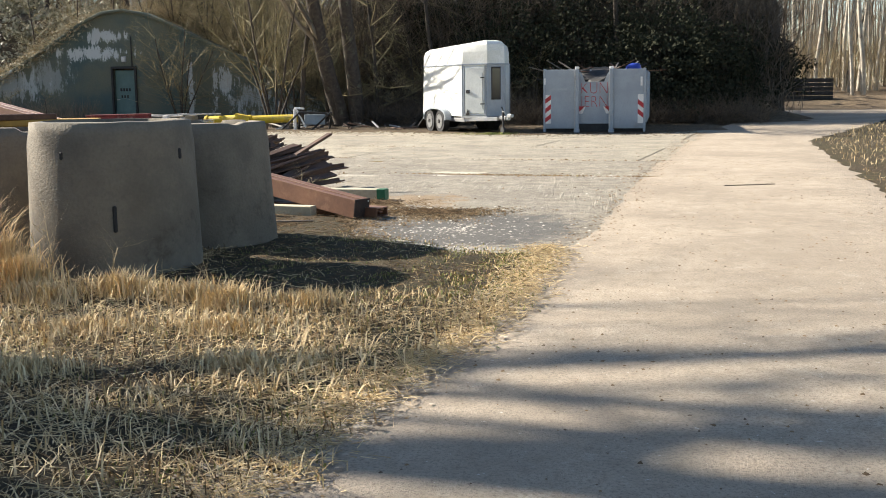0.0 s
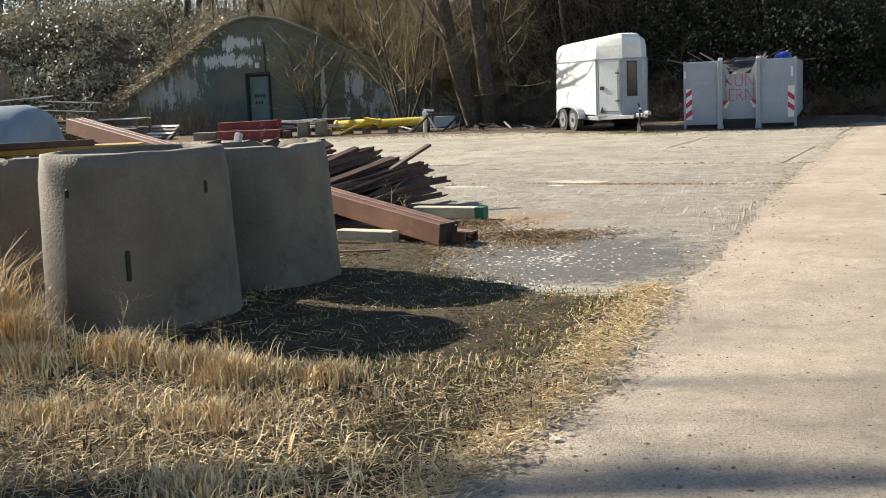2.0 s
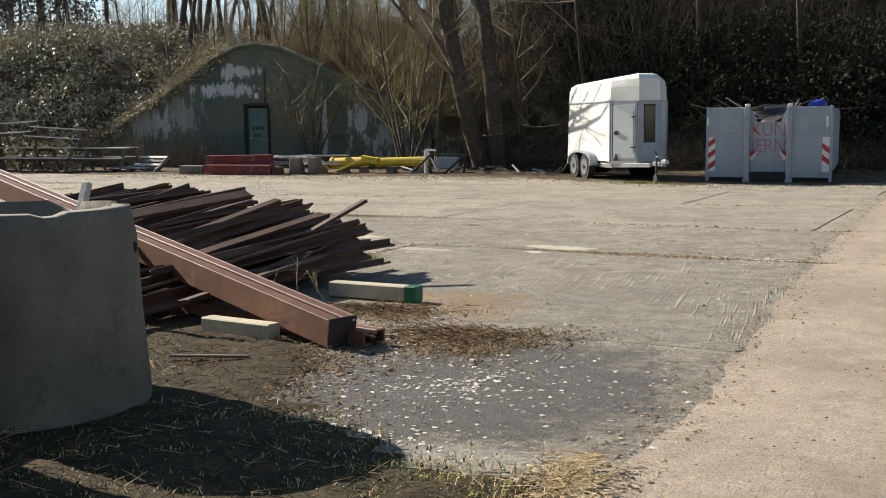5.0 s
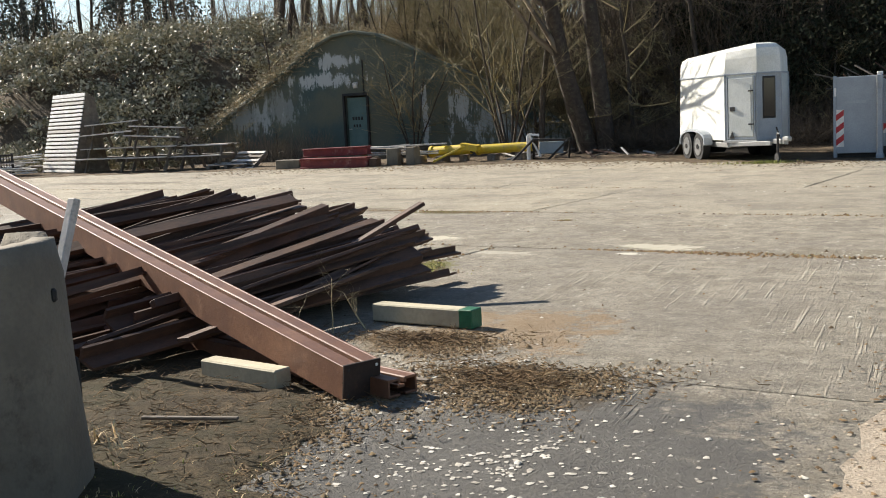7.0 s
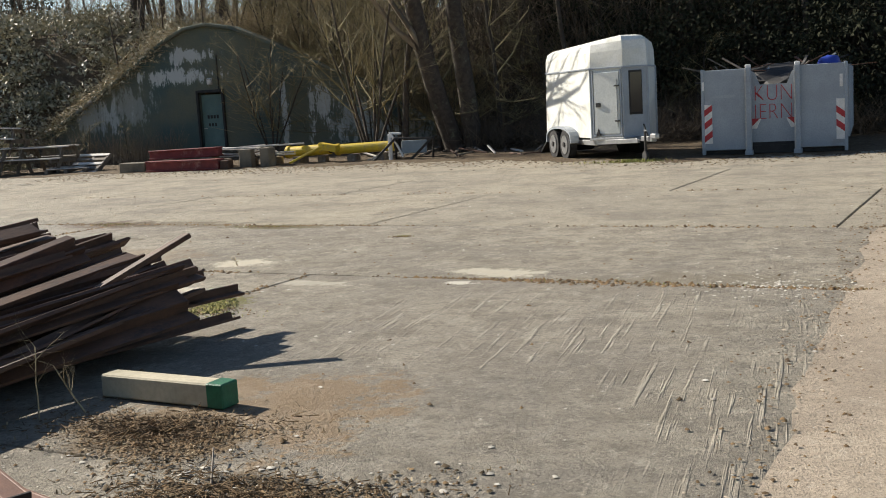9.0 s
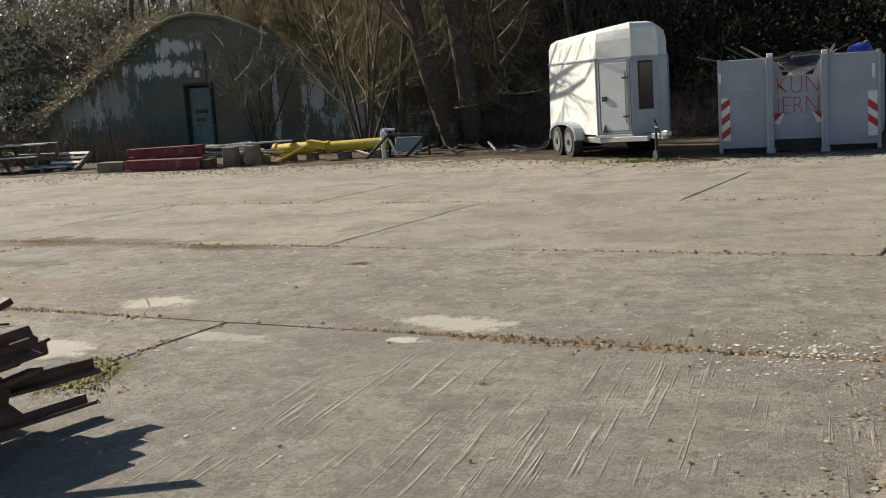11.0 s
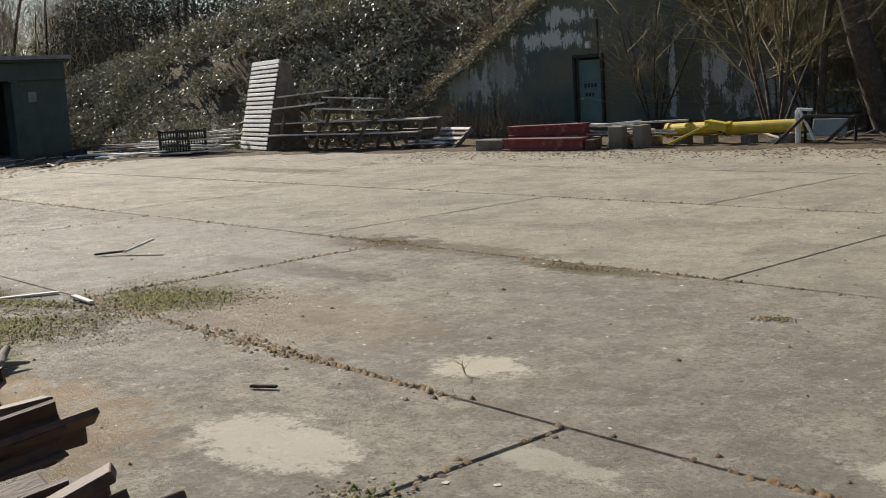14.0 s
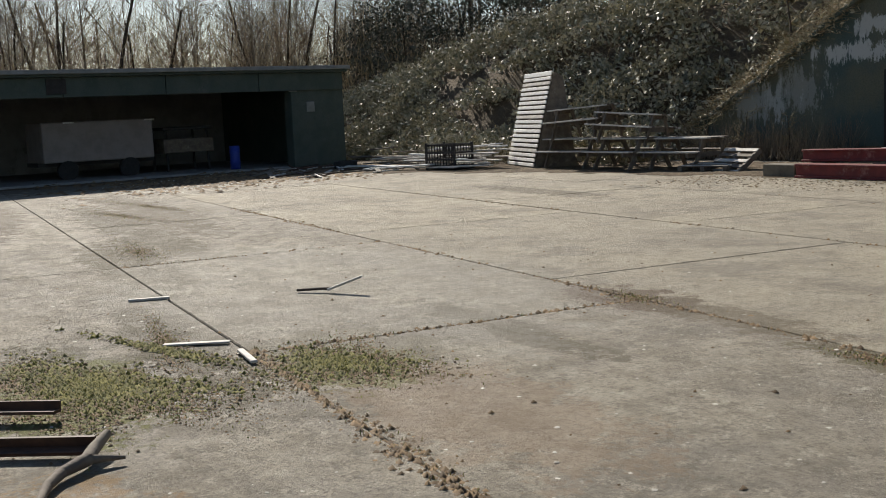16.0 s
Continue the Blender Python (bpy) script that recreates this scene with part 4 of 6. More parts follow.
    part("drawbar", box((0.9, 0.09, 0.10), pose(N + 0.35, 0, 0.43), 0.01), M_STEEL, t)
    part("coupling", box((0.26, 0.10, 0.10), pose(N + 0.85, 0, 0.49), 0.02), M_STEEL, t)
    part("jockey_leg", tube(0.025, 0.50, 10, at=pose(N + 0.62, -0.10, 0.10)), M_BLACK, t)
    part("jockey_wheel", tube(0.10, 0.06, 16, at=pose(N + 0.62, -0.07, 0.10, 90)), M_TYRE, t)
    part("crank", box((0.12, 0.03, 0.03), pose(N + 0.65, -0.10, 0.60)), M_STEEL, t)
    part("handbrake", stick_bm((N + 0.5, 0.02, 0.45), (N + 0.3, 0.02, 0.72), 0.03, 0.03), M_BLACK, t)
    part("tail_ramp", stick_bm((-L - 0.12, 0, 0.42), (-L - 0.75, 0, 0.06), 2 * W - 0.1, 0.05), M_BLACK, t, "lowered dark tail ramp")
    return t


def stick_bm(a, b, w, h):
    return box(((Vector(b) - Vector(a)).length, w, h), along(a, b), 0.006)


horse_trailer()


# ---- scrap container ----
def stripes(w, h, at, slope):
    """Slanted red bands on a white plate: the outlines of the bands."""
    out, n, pitch = [], 3, h / 3
    for i in range(-1, n + 1):
        z0 = -h / 2 + i * pitch
        quad = [(-w / 2, z0), (w / 2, z0 + slope), (w / 2, z0 + slope + pitch * 0.5), (-w / 2, z0 + pitch * 0.5)]
        quad = [(x, min(h / 2, max(-h / 2, z))) for x, z in quad]
        if max(z for _, z in quad) - min(z for _, z in quad) > 0.02 and len(set(quad)) == 4:
            bm = extrude(quad, -0.003, 0.0)
            bmesh.ops.transform(bm, matrix=at, verts=bm.verts)
            out.append(bm)
    return join(*out)


def container():
    t = thing("scrap_container", pose(0.92, 26.55, 0, 0, 0, -3), "blue-grey steel scrap container with hazard stripes", "container")
    W, H = 1.27, 1.60
    part("left_panel", box((0.86, 0.10, H - 0.12), pose(-W + 0.43, 0.05, H / 2 + 0.05), 0.01), M_SKIP, t)
    part("right_panel", box((0.86, 0.10, H - 0.12), pose(W - 0.43, 0.05, H / 2 + 0.05), 0.01), M_SKIP, t)
    low = extrude([(-0.42, 0.17), (0.42, 0.17), (0.42, 1.55), (0.33, 1.50), (0.24, 1.28), (-0.24, 1.28), (-0.33, 1.50), (-0.42, 1.55)], 0.12, 0.18)
    part("middle_panel", low, M_SKIP, t, "recessed middle panel with a low cut top")
    for x in (-0.43, 0.43):
        rib = part("rib", box((0.10, 0.18, H), pose(x, 0.02, H / 2), 0.012), M_SKIP, t)
        part("rib_edge", box((0.025, 0.19, H - 0.02), pose(x - 0.045, 0.015, H / 2), 0.004), M_STEEL, rib, "bright strip on the left edge")
        part("foot", box((0.14, 0.24, 0.10), pose(x, 0.02, 0.045), 0.01), M_SKIP, rib)
        cap = part("cap", box((0.10, 0.12, 0.06), pose(x, 0.02, H + 0.03), 0.01), M_WHITEPAINT, rib)
    for x in (-W + 0.02, W - 0.02):
        part("corner_post", box((0.06, 0.14, H - 0.02), pose(x, 0.05, H / 2 + 0.02), 0.01), M_SKIP, t)
    for y in (0.1, 5.0):
        part("sill", box((2 * W, 0.14, 0.14), pose(0, y + 0.05, 0.10)), M_BLACK, t)
    for x in (-W + 0.05, W - 0.05):
        part("side_wall", box((0.08, 5.0, H - 0.25), pose(x, 2.6, H / 2 + 0.1), 0.01), M_SKIP, t)
        for k in range(6):
            part("side_rib", box((0.10, 0.08, H - 0.3), pose(x * 1.03, 0.5 + 0.85 * k, H / 2 + 0.1), 0.01), M_SKIP, t)
    part("back_wall", box((2 * W, 0.08, H - 0.2), pose(0, 5.1, H / 2 + 0.1)), M_SKIP, t)
    part("floor", box((2 * W, 5.0, 0.06), pose(0, 2.6, 0.2)), M_BLACK, t)
    for s, x in ((1, -W + 0.10), (-1, W - 0.10)):
        pl = part("warning_plate", box((0.17, 0.012, 0.72), pose(x, -0.008, 0.60)), M_WHITEPAINT, t, "red and white hazard stripes")
        part("stripe", stripes(0.17, 0.72, pose(x, -0.015, 0.60), 0.13 * s), M_REDPAINT, pl)
    part("reflector", box((0.05, 0.012, 0.22), pose(W - 0.10, -0.008, 1.28)), M_WHITEPAINT, t)
    part("reflector", box((0.04, 0.012, 0.16), pose(-W + 0.03, -0.025, 1.30)), M_WHITEPAINT, t)
    for s in (-1, 1):
        x = 0.30 * s
        part("warning_plate", extrude([(x + 0.09 * s, 0.48), (x + 0.09 * s, 0.66), (x - 0.08 * s, 0.66), (x - 0.0 * s, 0.48)], 0.108, 0.12), M_WHITEPAINT, t)
        part("stripe", extrude([(x + 0.09 * s, 0.52), (x + 0.09 * s, 0.665), (x - 0.06 * s, 0.665)], 0.102, 0.107), M_REDPAINT, t)
    part("lettering", join(*[box((0.09, 0.005, 0.05), pose(-W + 0.15 + 0.10 * i, -0.003, 1.10)) for i in range(5)]), M_SHELLGREY, t, "faint illegible lettering")
    for text, z, size in (("KUN", 0.98, 0.43), ("JERN", 0.64, 0.43)):
        cu = bpy.data.curves.new("lettering", "FONT")
        cu.body, cu.size, cu.align_x, cu.extrude, cu.offset = text, size, "CENTER", 0.002, -0.012
        ob = new("lettering", cu)
        me = bpy.data.meshes.new_from_object(ob.evaluated_get(bpy.context.evaluated_depsgraph_get()))
        bpy.data.objects.remove(ob)
        me.materials.clear()
        me.materials.append(M_REDPAINT)
        ob = new("lettering", me)
        ob.parent = t
        ob.matrix_basis = pose(0, 0.116, z, 90, 0, 0) @ Matrix.Diagonal((0.78, 1, 1, 1))
        ob["label"] = "hand-painted red capital letters"
    return t


container()
RS = random.Random(5)
for i in range(34):
    x, y = RS.uniform(-1.0, 1.0), RS.uniform(0.4, 2.6)
    a = Vector((x, y, 1.42 + RS.uniform(-0.1, 0.15)))
    b = a + Vector((RS.gauss(0, 0.45), RS.gauss(0, 0.3), RS.uniform(0.0, 0.35)))
    m = pose(0.92, 26.55, 0, 0, 0, -3)
    o = stick(m @ a, m @ b, RS.uniform(0.02, 0.07), RS.uniform(0.01, 0.03), RS.choice([M_STEEL, M_RUST, M_GREYWOOD, M_BLACK]), "scrap_metal", bevel=0.003)
    tagged(o, "bent strip of scrap metal in the container", "scrap", "scrap in the container")
heap_bm = bmesh.new()
bmesh.ops.create_icosphere(heap_bm, subdivisions=3, radius=1.0)
for v in heap_bm.verts:
    v.co = Vector((v.co.x * 1.15, v.co.y * 2.2, max(-0.2, v.co.z) * 0.45)) * (1 + 0.22 * noise.noise(v.co * 4))
heap = link("scrap_heap", heap_bm, M_BLACK, at=pose(0.92, 26.55, 0, 0, 0, -3) @ pose(0, 2.45, 1.22))
tagged(heap, "dark tangle of mixed scrap filling the container", "scrap", kind="stuff")
sack = bmesh.new()
bmesh.ops.create_icosphere(sack, subdivisions=3, radius=0.17)
for v in sack.verts:
    v.co = Vector((v.co.x * 1.2, v.co.y, v.co.z * 0.8)) * (1 + 0.25 * noise.noise(v.co * 9))
tagged(link("plastic_bag", sack, M_BLUE, at=pose(0.92, 26.55, 0, 0, 0, -3) @ pose(0.98, 0.32, 1.60), smooth=True), "crumpled blue plastic bag on the scrap", "bag")


# ---- junk along the far edge of the yard ----
def slab_block(x, y, s, turn, label, mat=M_PIPE, z=0.0):
    o = link("concrete_block", box(s, pose(0, 0, s[2] / 2), 0.012), mat, at=pose(x, y, z, 0, 0, turn))
    return tagged(o, label, "concrete block", "blocks along the yard edge")


slab_block(-14.25, 28.95, (0.80, 0.35, 0.24), -6, "pale grey concrete block lying on the yard edge")
slab_block(-11.25, 29.1, (0.30, 0.30, 0.44), 8, "grey concrete block standing on end")
slab_block(-10.70, 29.1, (0.26, 0.28, 0.46), -12, "grey concrete block standing on end")
slab_block(-11.62, 28.75, (0.22, 0.30, 0.22), 5, "dark small concrete block", M_BAR)


def red_beam(a, b, w, h, label):
    t = thing("red_beam", along(a, b), label, "beam")
    length = (Vector(b) - Vector(a)).length
    part("web", box((length, w * 0.7, h * 0.7), None, 0.006), M_DULLRED, t)
    for z in (-1, 1):
        part("flange", box((length, w, h * 0.16), pose(0, 0, z * h * 0.42), 0.006), M_DULLRED, t)
    return t


red_beam((-13.8, 28.80, 0.135), (-11.75, 28.68, 0.135), 0.32, 0.26, "faded red steel beam lying on the yard edge")
red_beam((-13.95, 29.2, 0.39), (-12.0, 29.15, 0.42), 0.30, 0.22, "faded red steel beam resting on another")
slab_block(-13.6, 29.25, (0.3, 0.35, 0.27), 0, "dark timber chock under a beam", M_GREYWOOD)
slab_block(-12.3, 29.2, (0.3, 0.35, 0.30), 0, "dark timber chock under a beam", M_GREYWOOD)
RJ = random.Random(21)
for i in range(13):
    x = RJ.uniform(-12.3, -10.6)
    z = 0.16 + 0.045 * (i % 6) + 0.1
    o = stick((x - RJ.uniform(0.4, 0.8), 29.7 + RJ.gauss(0, 0.18), z), (x + RJ.uniform(0.3, 0.8), 29.65 + RJ.gauss(0, 0.2), z + RJ.gauss(0, 0.03)), RJ.uniform(0.09, 0.16), 0.035, RJ.choice([M_PALEWOOD, M_PALEWOOD, M_WHITEPAINT, M_GREYWOOD]), "board")
    tagged(o, "bleached white board lying in a stack", "board", "boards in the stack")
for x in (-12.2, -11.5, -10.8):
    slab_block(x, 29.7, (0.16, 0.5, 0.20), RJ.uniform(-8, 8), "weathered timber bearer under boards", M_GREYWOOD)


def yellow_pole(a, b, r, label):
    t = thing("yellow_pole", along(a, b), label, "pole")
    length = (Vector(b) - Vector(a)).length
    part("shaft", tube(r, length, 20, at=pose(-length / 2, 0, 0, 0, 90)), M_YELLOW, t)
    part("collar", tube(r * 1.18, 0.08, 20, at=pose(-length / 2 + 0.02, 0, 0, 0, 90)), M_YELLOW, t)
    # closed disc whose black stands in for the shade inside the tube
    part("end_cap", tube(r * 0.85, 0.012, 20, at=pose(length / 2 - 0.004, 0, 0, 0, 90)), M_BLACK, t, "dark open end")
    return t


yellow_pole((-9.25, 29.85, 0.30), (-7.7, 29.8, 0.34), 0.12, "yellow painted steel tube lying among scrap")
yellow_pole((-10.6, 29.95, 0.28), (-9.35, 29.75, 0.33), 0.13, "yellow painted steel tube lying among scrap")
o = stick((-10.2, 29.25, 0.06), (-9.35, 29.45, 0.44), 0.16, 0.05, M_YELLOW, "plank")
tagged(o, "yellow painted plank leaning on scrap", "plank")
o = stick((-9.5, 29.5, 0.42), (-9.05, 29.5, 0.34), 0.26, 0.16, M_YELLOW, "bracket")
tagged(o, "yellow steel bracket on top of scrap", "bracket")
for x in (-10.2, -9.6, -8.8, -8.0):
    slab_block(x, 29.85, (0.22, 0.4, 0.18), RJ.uniform(-20, 20), "rotten timber bearer half buried in soil", M_GREYWOOD)
sf = thing("frame_stand", pose(-7.4, 29.4, 0), "black angle-iron frame stand with a grey panel", "frame")
for dx in (0.0, 0.92):
    part("leg", stick_bm((-0.72 + dx, 0, 0.0), (-0.14 + dx, 0, 0.52), 0.05, 0.05), M_BLACK, sf)
    part("leg", stick_bm((-0.30 + dx, 0.4, 0.0), (-0.14 + dx, 0.05, 0.52), 0.05, 0.05), M_BLACK, sf)
part("top_bar", stick_bm((-0.16, 0.02, 0.52), (0.80, 0.02, 0.48), 0.05, 0.05), M_BLACK, sf)
part("panel", box((0.62, 0.05, 0.30), pose(0.25, 0.18, 0.30, -12), 0.01), M_TANK, sf, "pale grey sheet panel")
part("brace", stick_bm((-0.28, 0.1, 0.62), (0.0, 0.1, 0.08), 0.06, 0.04), M_WHITEPAINT, sf, "white painted brace")
part("post", box((0.08, 0.08, 0.62), pose(-0.33, 0.15, 0.31), 0.01), M_WHITEPAINT, sf)
part("cross_tube", stick_bm((-0.34, 0.15, 0.64), (-0.05, 0.15, 0.62), 0.06, 0.05), M_WHITEPAINT, sf)
for i in range(26):
    x, y = RJ.uniform(-8.5, -3.6), RJ.uniform(29.7, 31.2)
    a = RJ.uniform(0, math.pi)
    L = RJ.uniform(0.15, 0.5)
    o = stick((x - L * math.cos(a), y - L * math.sin(a), 0.03), (x + L * math.cos(a), y + L * math.sin(a), RJ.uniform(0.03, 0.22)), 0.05, 0.035, RJ.choice([M_GREYWOOD, M_BARK, M_BAR, M_PALEWOOD]), "broken_branch")
    tagged(o, "broken weathered branch on the soil", "branch", "branches at the edge")


# ---- slatted ramp, picnic tables and boards ----
def ramp():
    """A steep slatted wedge; its local x runs back from the slatted face, y along the slats."""
    t = thing("wooden_ramp", pose(-22.2, 29.4, 0, 0, 0, 68.3), "tall steep wedge-shaped ramp of bleached wooden slats", "ramp")
    lean, rise, wide, n = 0.60, 2.40, 2.2, 20
    tilt = math.degrees(math.atan2(rise, lean))
    for i in range(n):
        f = (i + 0.5) / n
        tall = 0.078 if i < n - 1 else 0.11
        part("slat", box((tall, wide, 0.028), pose(lean * f - 0.02, wide / 2, rise * f + 0.03, 0, -tilt), 0.004), M_PALEWOOD if i % 7 == 3 else M_WHITEPAINT, t)
    for y in (0.03, wide / 2, wide - 0.03):
        part("side_panel", extrude([(0.03, 0.0), (lean + 0.02, rise), (lean + 0.26, rise - 0.12), (1.15, 0.0)], y - 0.02, y + 0.02), M_GREYWOOD, t, "dark weathered side panel")
    part("back_panel", stick_bm((lean + 0.25, wide / 2, rise - 0.15), (1.14, wide / 2, 0.02), wide - 0.08, 0.03), M_GREYWOOD, t, "dark boarded back")
    part("sill", box((0.10, wide, 0.09), pose(0.06, wide / 2, 0.045), 0.01), M_GREYWOOD, t)
    return t


ramp()


def picnic_table(at, label, flip=False):
    t = thing("picnic_table", at @ (pose(0, 0, 0.74, 180) if flip else Matrix()), label, "picnic table", "stacked picnic tables")
    for k in range(5):
        part("table_board", box((1.7, 0.13, 0.035), pose(0, -0.3 + 0.15 * k, 0.72), 0.005), M_PALEWOOD if k in (0, 3) else M_GREYWOOD, t)
    for y in (-0.72, -0.58, 0.58, 0.72):
        part("bench_board", box((1.7, 0.12, 0.035), pose(0, y, 0.43), 0.005), M_PALEWOOD if abs(y) > 0.6 else M_GREYWOOD, t)
    for x in (-0.62, 0.62):
        part("bearer", box((0.05, 1.56, 0.10), pose(x, 0, 0.365), 0.005), M_GREYWOOD, t)
        part("cleat", box((0.05, 0.70, 0.09), pose(x, 0, 0.655), 0.005), M_GREYWOOD, t)
        for s in (-1, 1):
            part("leg", stick_bm((x + 0.05, s * 0.62, 0.0), (x + 0.05, s * 0.26, 0.70), 0.045, 0.10), M_GREYWOOD, t)
    return t


picnic_table(pose(-21.3, 30.1, 0, 0, 0, 8), "weathered wooden picnic table under a stacked one")
picnic_table(pose(-21.0, 30.1, 0.76, 2, -3, 12), "weathered wooden picnic table stacked on another")
picnic_table(pose(-19.4, 30.0, 0, 0, 0, -4), "weathered wooden picnic table under a stacked one")
picnic_table(pose(-19.5, 30.15, 0.56, -3, 4, 16), "weathered wooden picnic table stacked on another")
picnic_table(pose(-17.9, 30.3, -0.02, 0, 0, 2), "low weathered picnic table with grey boards")
pl = thing("wooden_pallet", pose(-16.5, 30.1, 0.05, 38, 0, -12), "grey wooden pallet leaning askew", "pallet")
for k in range(6):
    part("deck_board", box((1.1, 0.09, 0.022), pose(0, -0.42 + 0.17 * k, 0.14), 0.004), M_PALEWOOD if k % 2 else M_GREYWOOD, pl)
for x in (-0.5, 0, 0.5):
    part("stringer", box((0.09, 1.0, 0.10), pose(x, 0, 0.08), 0.005), M_GREYWOOD, pl)
pl2 = copy_thing(pl, pose(-16.9, 29.9, 0.0, 2, 0, 20))
for i in range(46):
    x = RJ.uniform(-29.0, -23.6)
    y = 29.0 + RJ.gauss(0, 0.65) - 0.10 * (x + 26)
    z = 0.05 + 0.6 * RJ.random() * math.exp(-((y - 29.5) / 1.2) ** 2)
    L, a = RJ.uniform(0.6, 1.4), RJ.gauss(0.15, 0.25)
    o = stick((x - L * math.cos(a), y - L * math.sin(a), z), (x + L * math.cos(a), y + L * math.sin(a), z + RJ.uniform(-0.03, 0.10)), RJ.uniform(0.09, 0.2), 0.035, RJ.choice([M_GREYWOOD, M_PALEWOOD, M_WHITEPAINT]), "board")
    tagged(o, "bleached weathered board in a loose heap", "board", "boards heaped by the shed")
for i in range(60):
    x, y = RJ.uniform(-31.2, -25.5), RJ.uniform(24.5, 28.6)
    a, L = RJ.uniform(0, math.pi), RJ.uniform(0.1, 0.5)
    o = stick((x - L * math.cos(a), y - L * math.sin(a), 0.03), (x + L * math.cos(a), y + L * math.sin(a), 0.03 + RJ.uniform(0, 0.1)), RJ.uniform(0.04, 0.14), 0.03, RJ.choice([M_GREYWOOD, M_BAR, M_BARK, M_PALEWOOD]), "wood_scrap")
    tagged(o, "broken piece of weathered wood on the ground", "wood scrap", "scraps by the shed")
cr = thing("wire_crate", pose(-24.65, 28.55, 0, 0, 0, 12), "dark rusty wire crate standing on the yard", "crate")
for x in (-0.5, 0.5):
    for y in (-0.35, 0.35):
        part("post", box((0.06, 0.06, 0.72), pose(x, y, 0.36), 0.005), M_BLACK, cr)
for z in (0.1, 0.28, 0.46, 0.66):
    for y in (-0.35, 0.35):
        part("rail", box((1.0, 0.03, 0.05), pose(0, y, z)), M_BLACK, cr)
    for x in (-0.5, 0.5):
        part("rail", box((0.03, 0.7, 0.05), pose(x, 0, z)), M_BLACK, cr)
for k in range(9):
    part("wire", box((0.02, 0.02, 0.66), pose(-0.4 + 0.1 * k, -0.35, 0.36)), M_BLACK, cr)
    part("wire", box((0.02, 0.02, 0.66), pose(-0.4 + 0.1 * k, 0.35, 0.36)), M_BLACK, cr)
part("base", box((1.0, 0.7, 0.04), pose(0, 0, 0.06)), M_BLACK, cr)
ty = thing("tyre", pose(-29.0, 27.9, 0.03), "black worn tyre lying flat by the shed", "tyre")
part("carcass", tube(0.34, 0.2, 28, hole=0.13), M_TYRE, ty)
part("bead", tube(0.24, 0.21, 28, hole=0.03), M_TYRE, ty)

# ---- small things on the yard ----
for a, b, w, h, m, label in (
    ((-10.32, 14.78, 0.012), (-10.18, 15.10, 0.012), 0.05, 0.02, M_PALEWOOD, "pale flat batten lying on the concrete"),
    ((-8.2, 14.28, 0.012), (-7.94, 14.66, 0.014), 0.06, 0.014, M_PALEWOOD, "pale flat board lying on the concrete"),
    ((-7.56, 14.56, 0.03), (-7.2, 14.49, 0.02), 0.045, 0.02, M_PALEWOOD, "short bleached stick on the moss"),
    ((-9.55, 16.03, 0.02), (-9.28, 16.24, 0.04), 0.04, 0.02, M_BARK, "dark broken splinter of wood"),
    ((-9.30, 16.20, 0.03), (-9.08, 16.42, 0.14), 0.06, 0.02, M_PALEWOOD, "pale split end of broken wood"),
    ((-4.2, 13.5, 0.015), (-4.06, 13.56, 0.015), 0.025, 0.015, M_BARK, "small dark stick on the concrete"),
    ((-0.62, 9.05, 0.015), (-0.78, 9.35, 0.05), 0.008, 0.008, M_GREYWOOD, "bleached twig on the litter"),
    ((-1.12, 8.82, 0.02), (-0.8, 8.7, 0.02), 0.03, 0.015, M_GREYWOOD, "grey stick on the concrete"),
    ((2.6, 11.6, 0.02), (3.2, 11.8, 0.022), 0.013, 0.01, M_BARK, "thin dark twig on the lane"),
    ((-1.75, 7.7, 0.05), (-1.3, 7.8, 0.05), 0.025, 0.015, M_GREYWOOD, "grey stick on the litter"),
):
    tagged(stick(a, b, w, h, m, "wood_piece", bevel=0.004), label, "wood piece", "loose wood on the yard")


root_line = [(-6.04, 13.18, 0.09, 0.022), (-5.93, 13.08, 0.06, 0.030), (-5.84, 13.02, 0.045, 0.034), (-5.75, 12.88, 0.04, 0.026), (-5.62, 12.78, 0.035, 0.023), (-5.45, 12.70, 0.03, 0.018), (-5.25, 12.55, 0.03, 0.012)]
root = raw("root", *tubes([(a[:3], a[3], b[:3], b[3]) for a, b in zip(root_line, root_line[1:])] + [((-5.84, 13.02, 0.045), 0.024, (-5.80, 13.18, 0.03), 0.008)], 8), M_GREYWOOD)
tagged(root, "twisted grey bare root lying on the concrete", "root")


# ---- scatter ----
def scatter(name, xy, size, material, label, flat=0.45, z=0.0):
    """Small broken chips, each a lumpy pyramid."""
    n = len(xy)
    s = size * rng.uniform(0.4, 1.6, n)
    a = rng.uniform(0, 6.28, n)
    v = []
    for k in range(4):
        th = a + k * 1.57 + rng.normal(0, 0.25, n)
        rr = s * rng.uniform(0.7, 1.3, n)
        v.append(np.stack([xy[:, 0] + rr * np.cos(th), xy[:, 1] + rr * np.sin(th), np.full(n, z)], 1))
    v.append(np.stack([xy[:, 0] + rng.normal(0, 0.2, n) * s, xy[:, 1], z + s * flat * rng.uniform(0.5, 1.3, n)], 1))
    v = np.stack(v, 1).reshape(-1, 3)
    k = np.arange(n)[:, None] * 5
    f = np.concatenate([k + [0, 1, 4], k + [1, 2, 4], k + [2, 3, 4], k + [3, 0, 4]])
    return tagged(raw(name, v, f, material), label, "debris", kind="stuff")


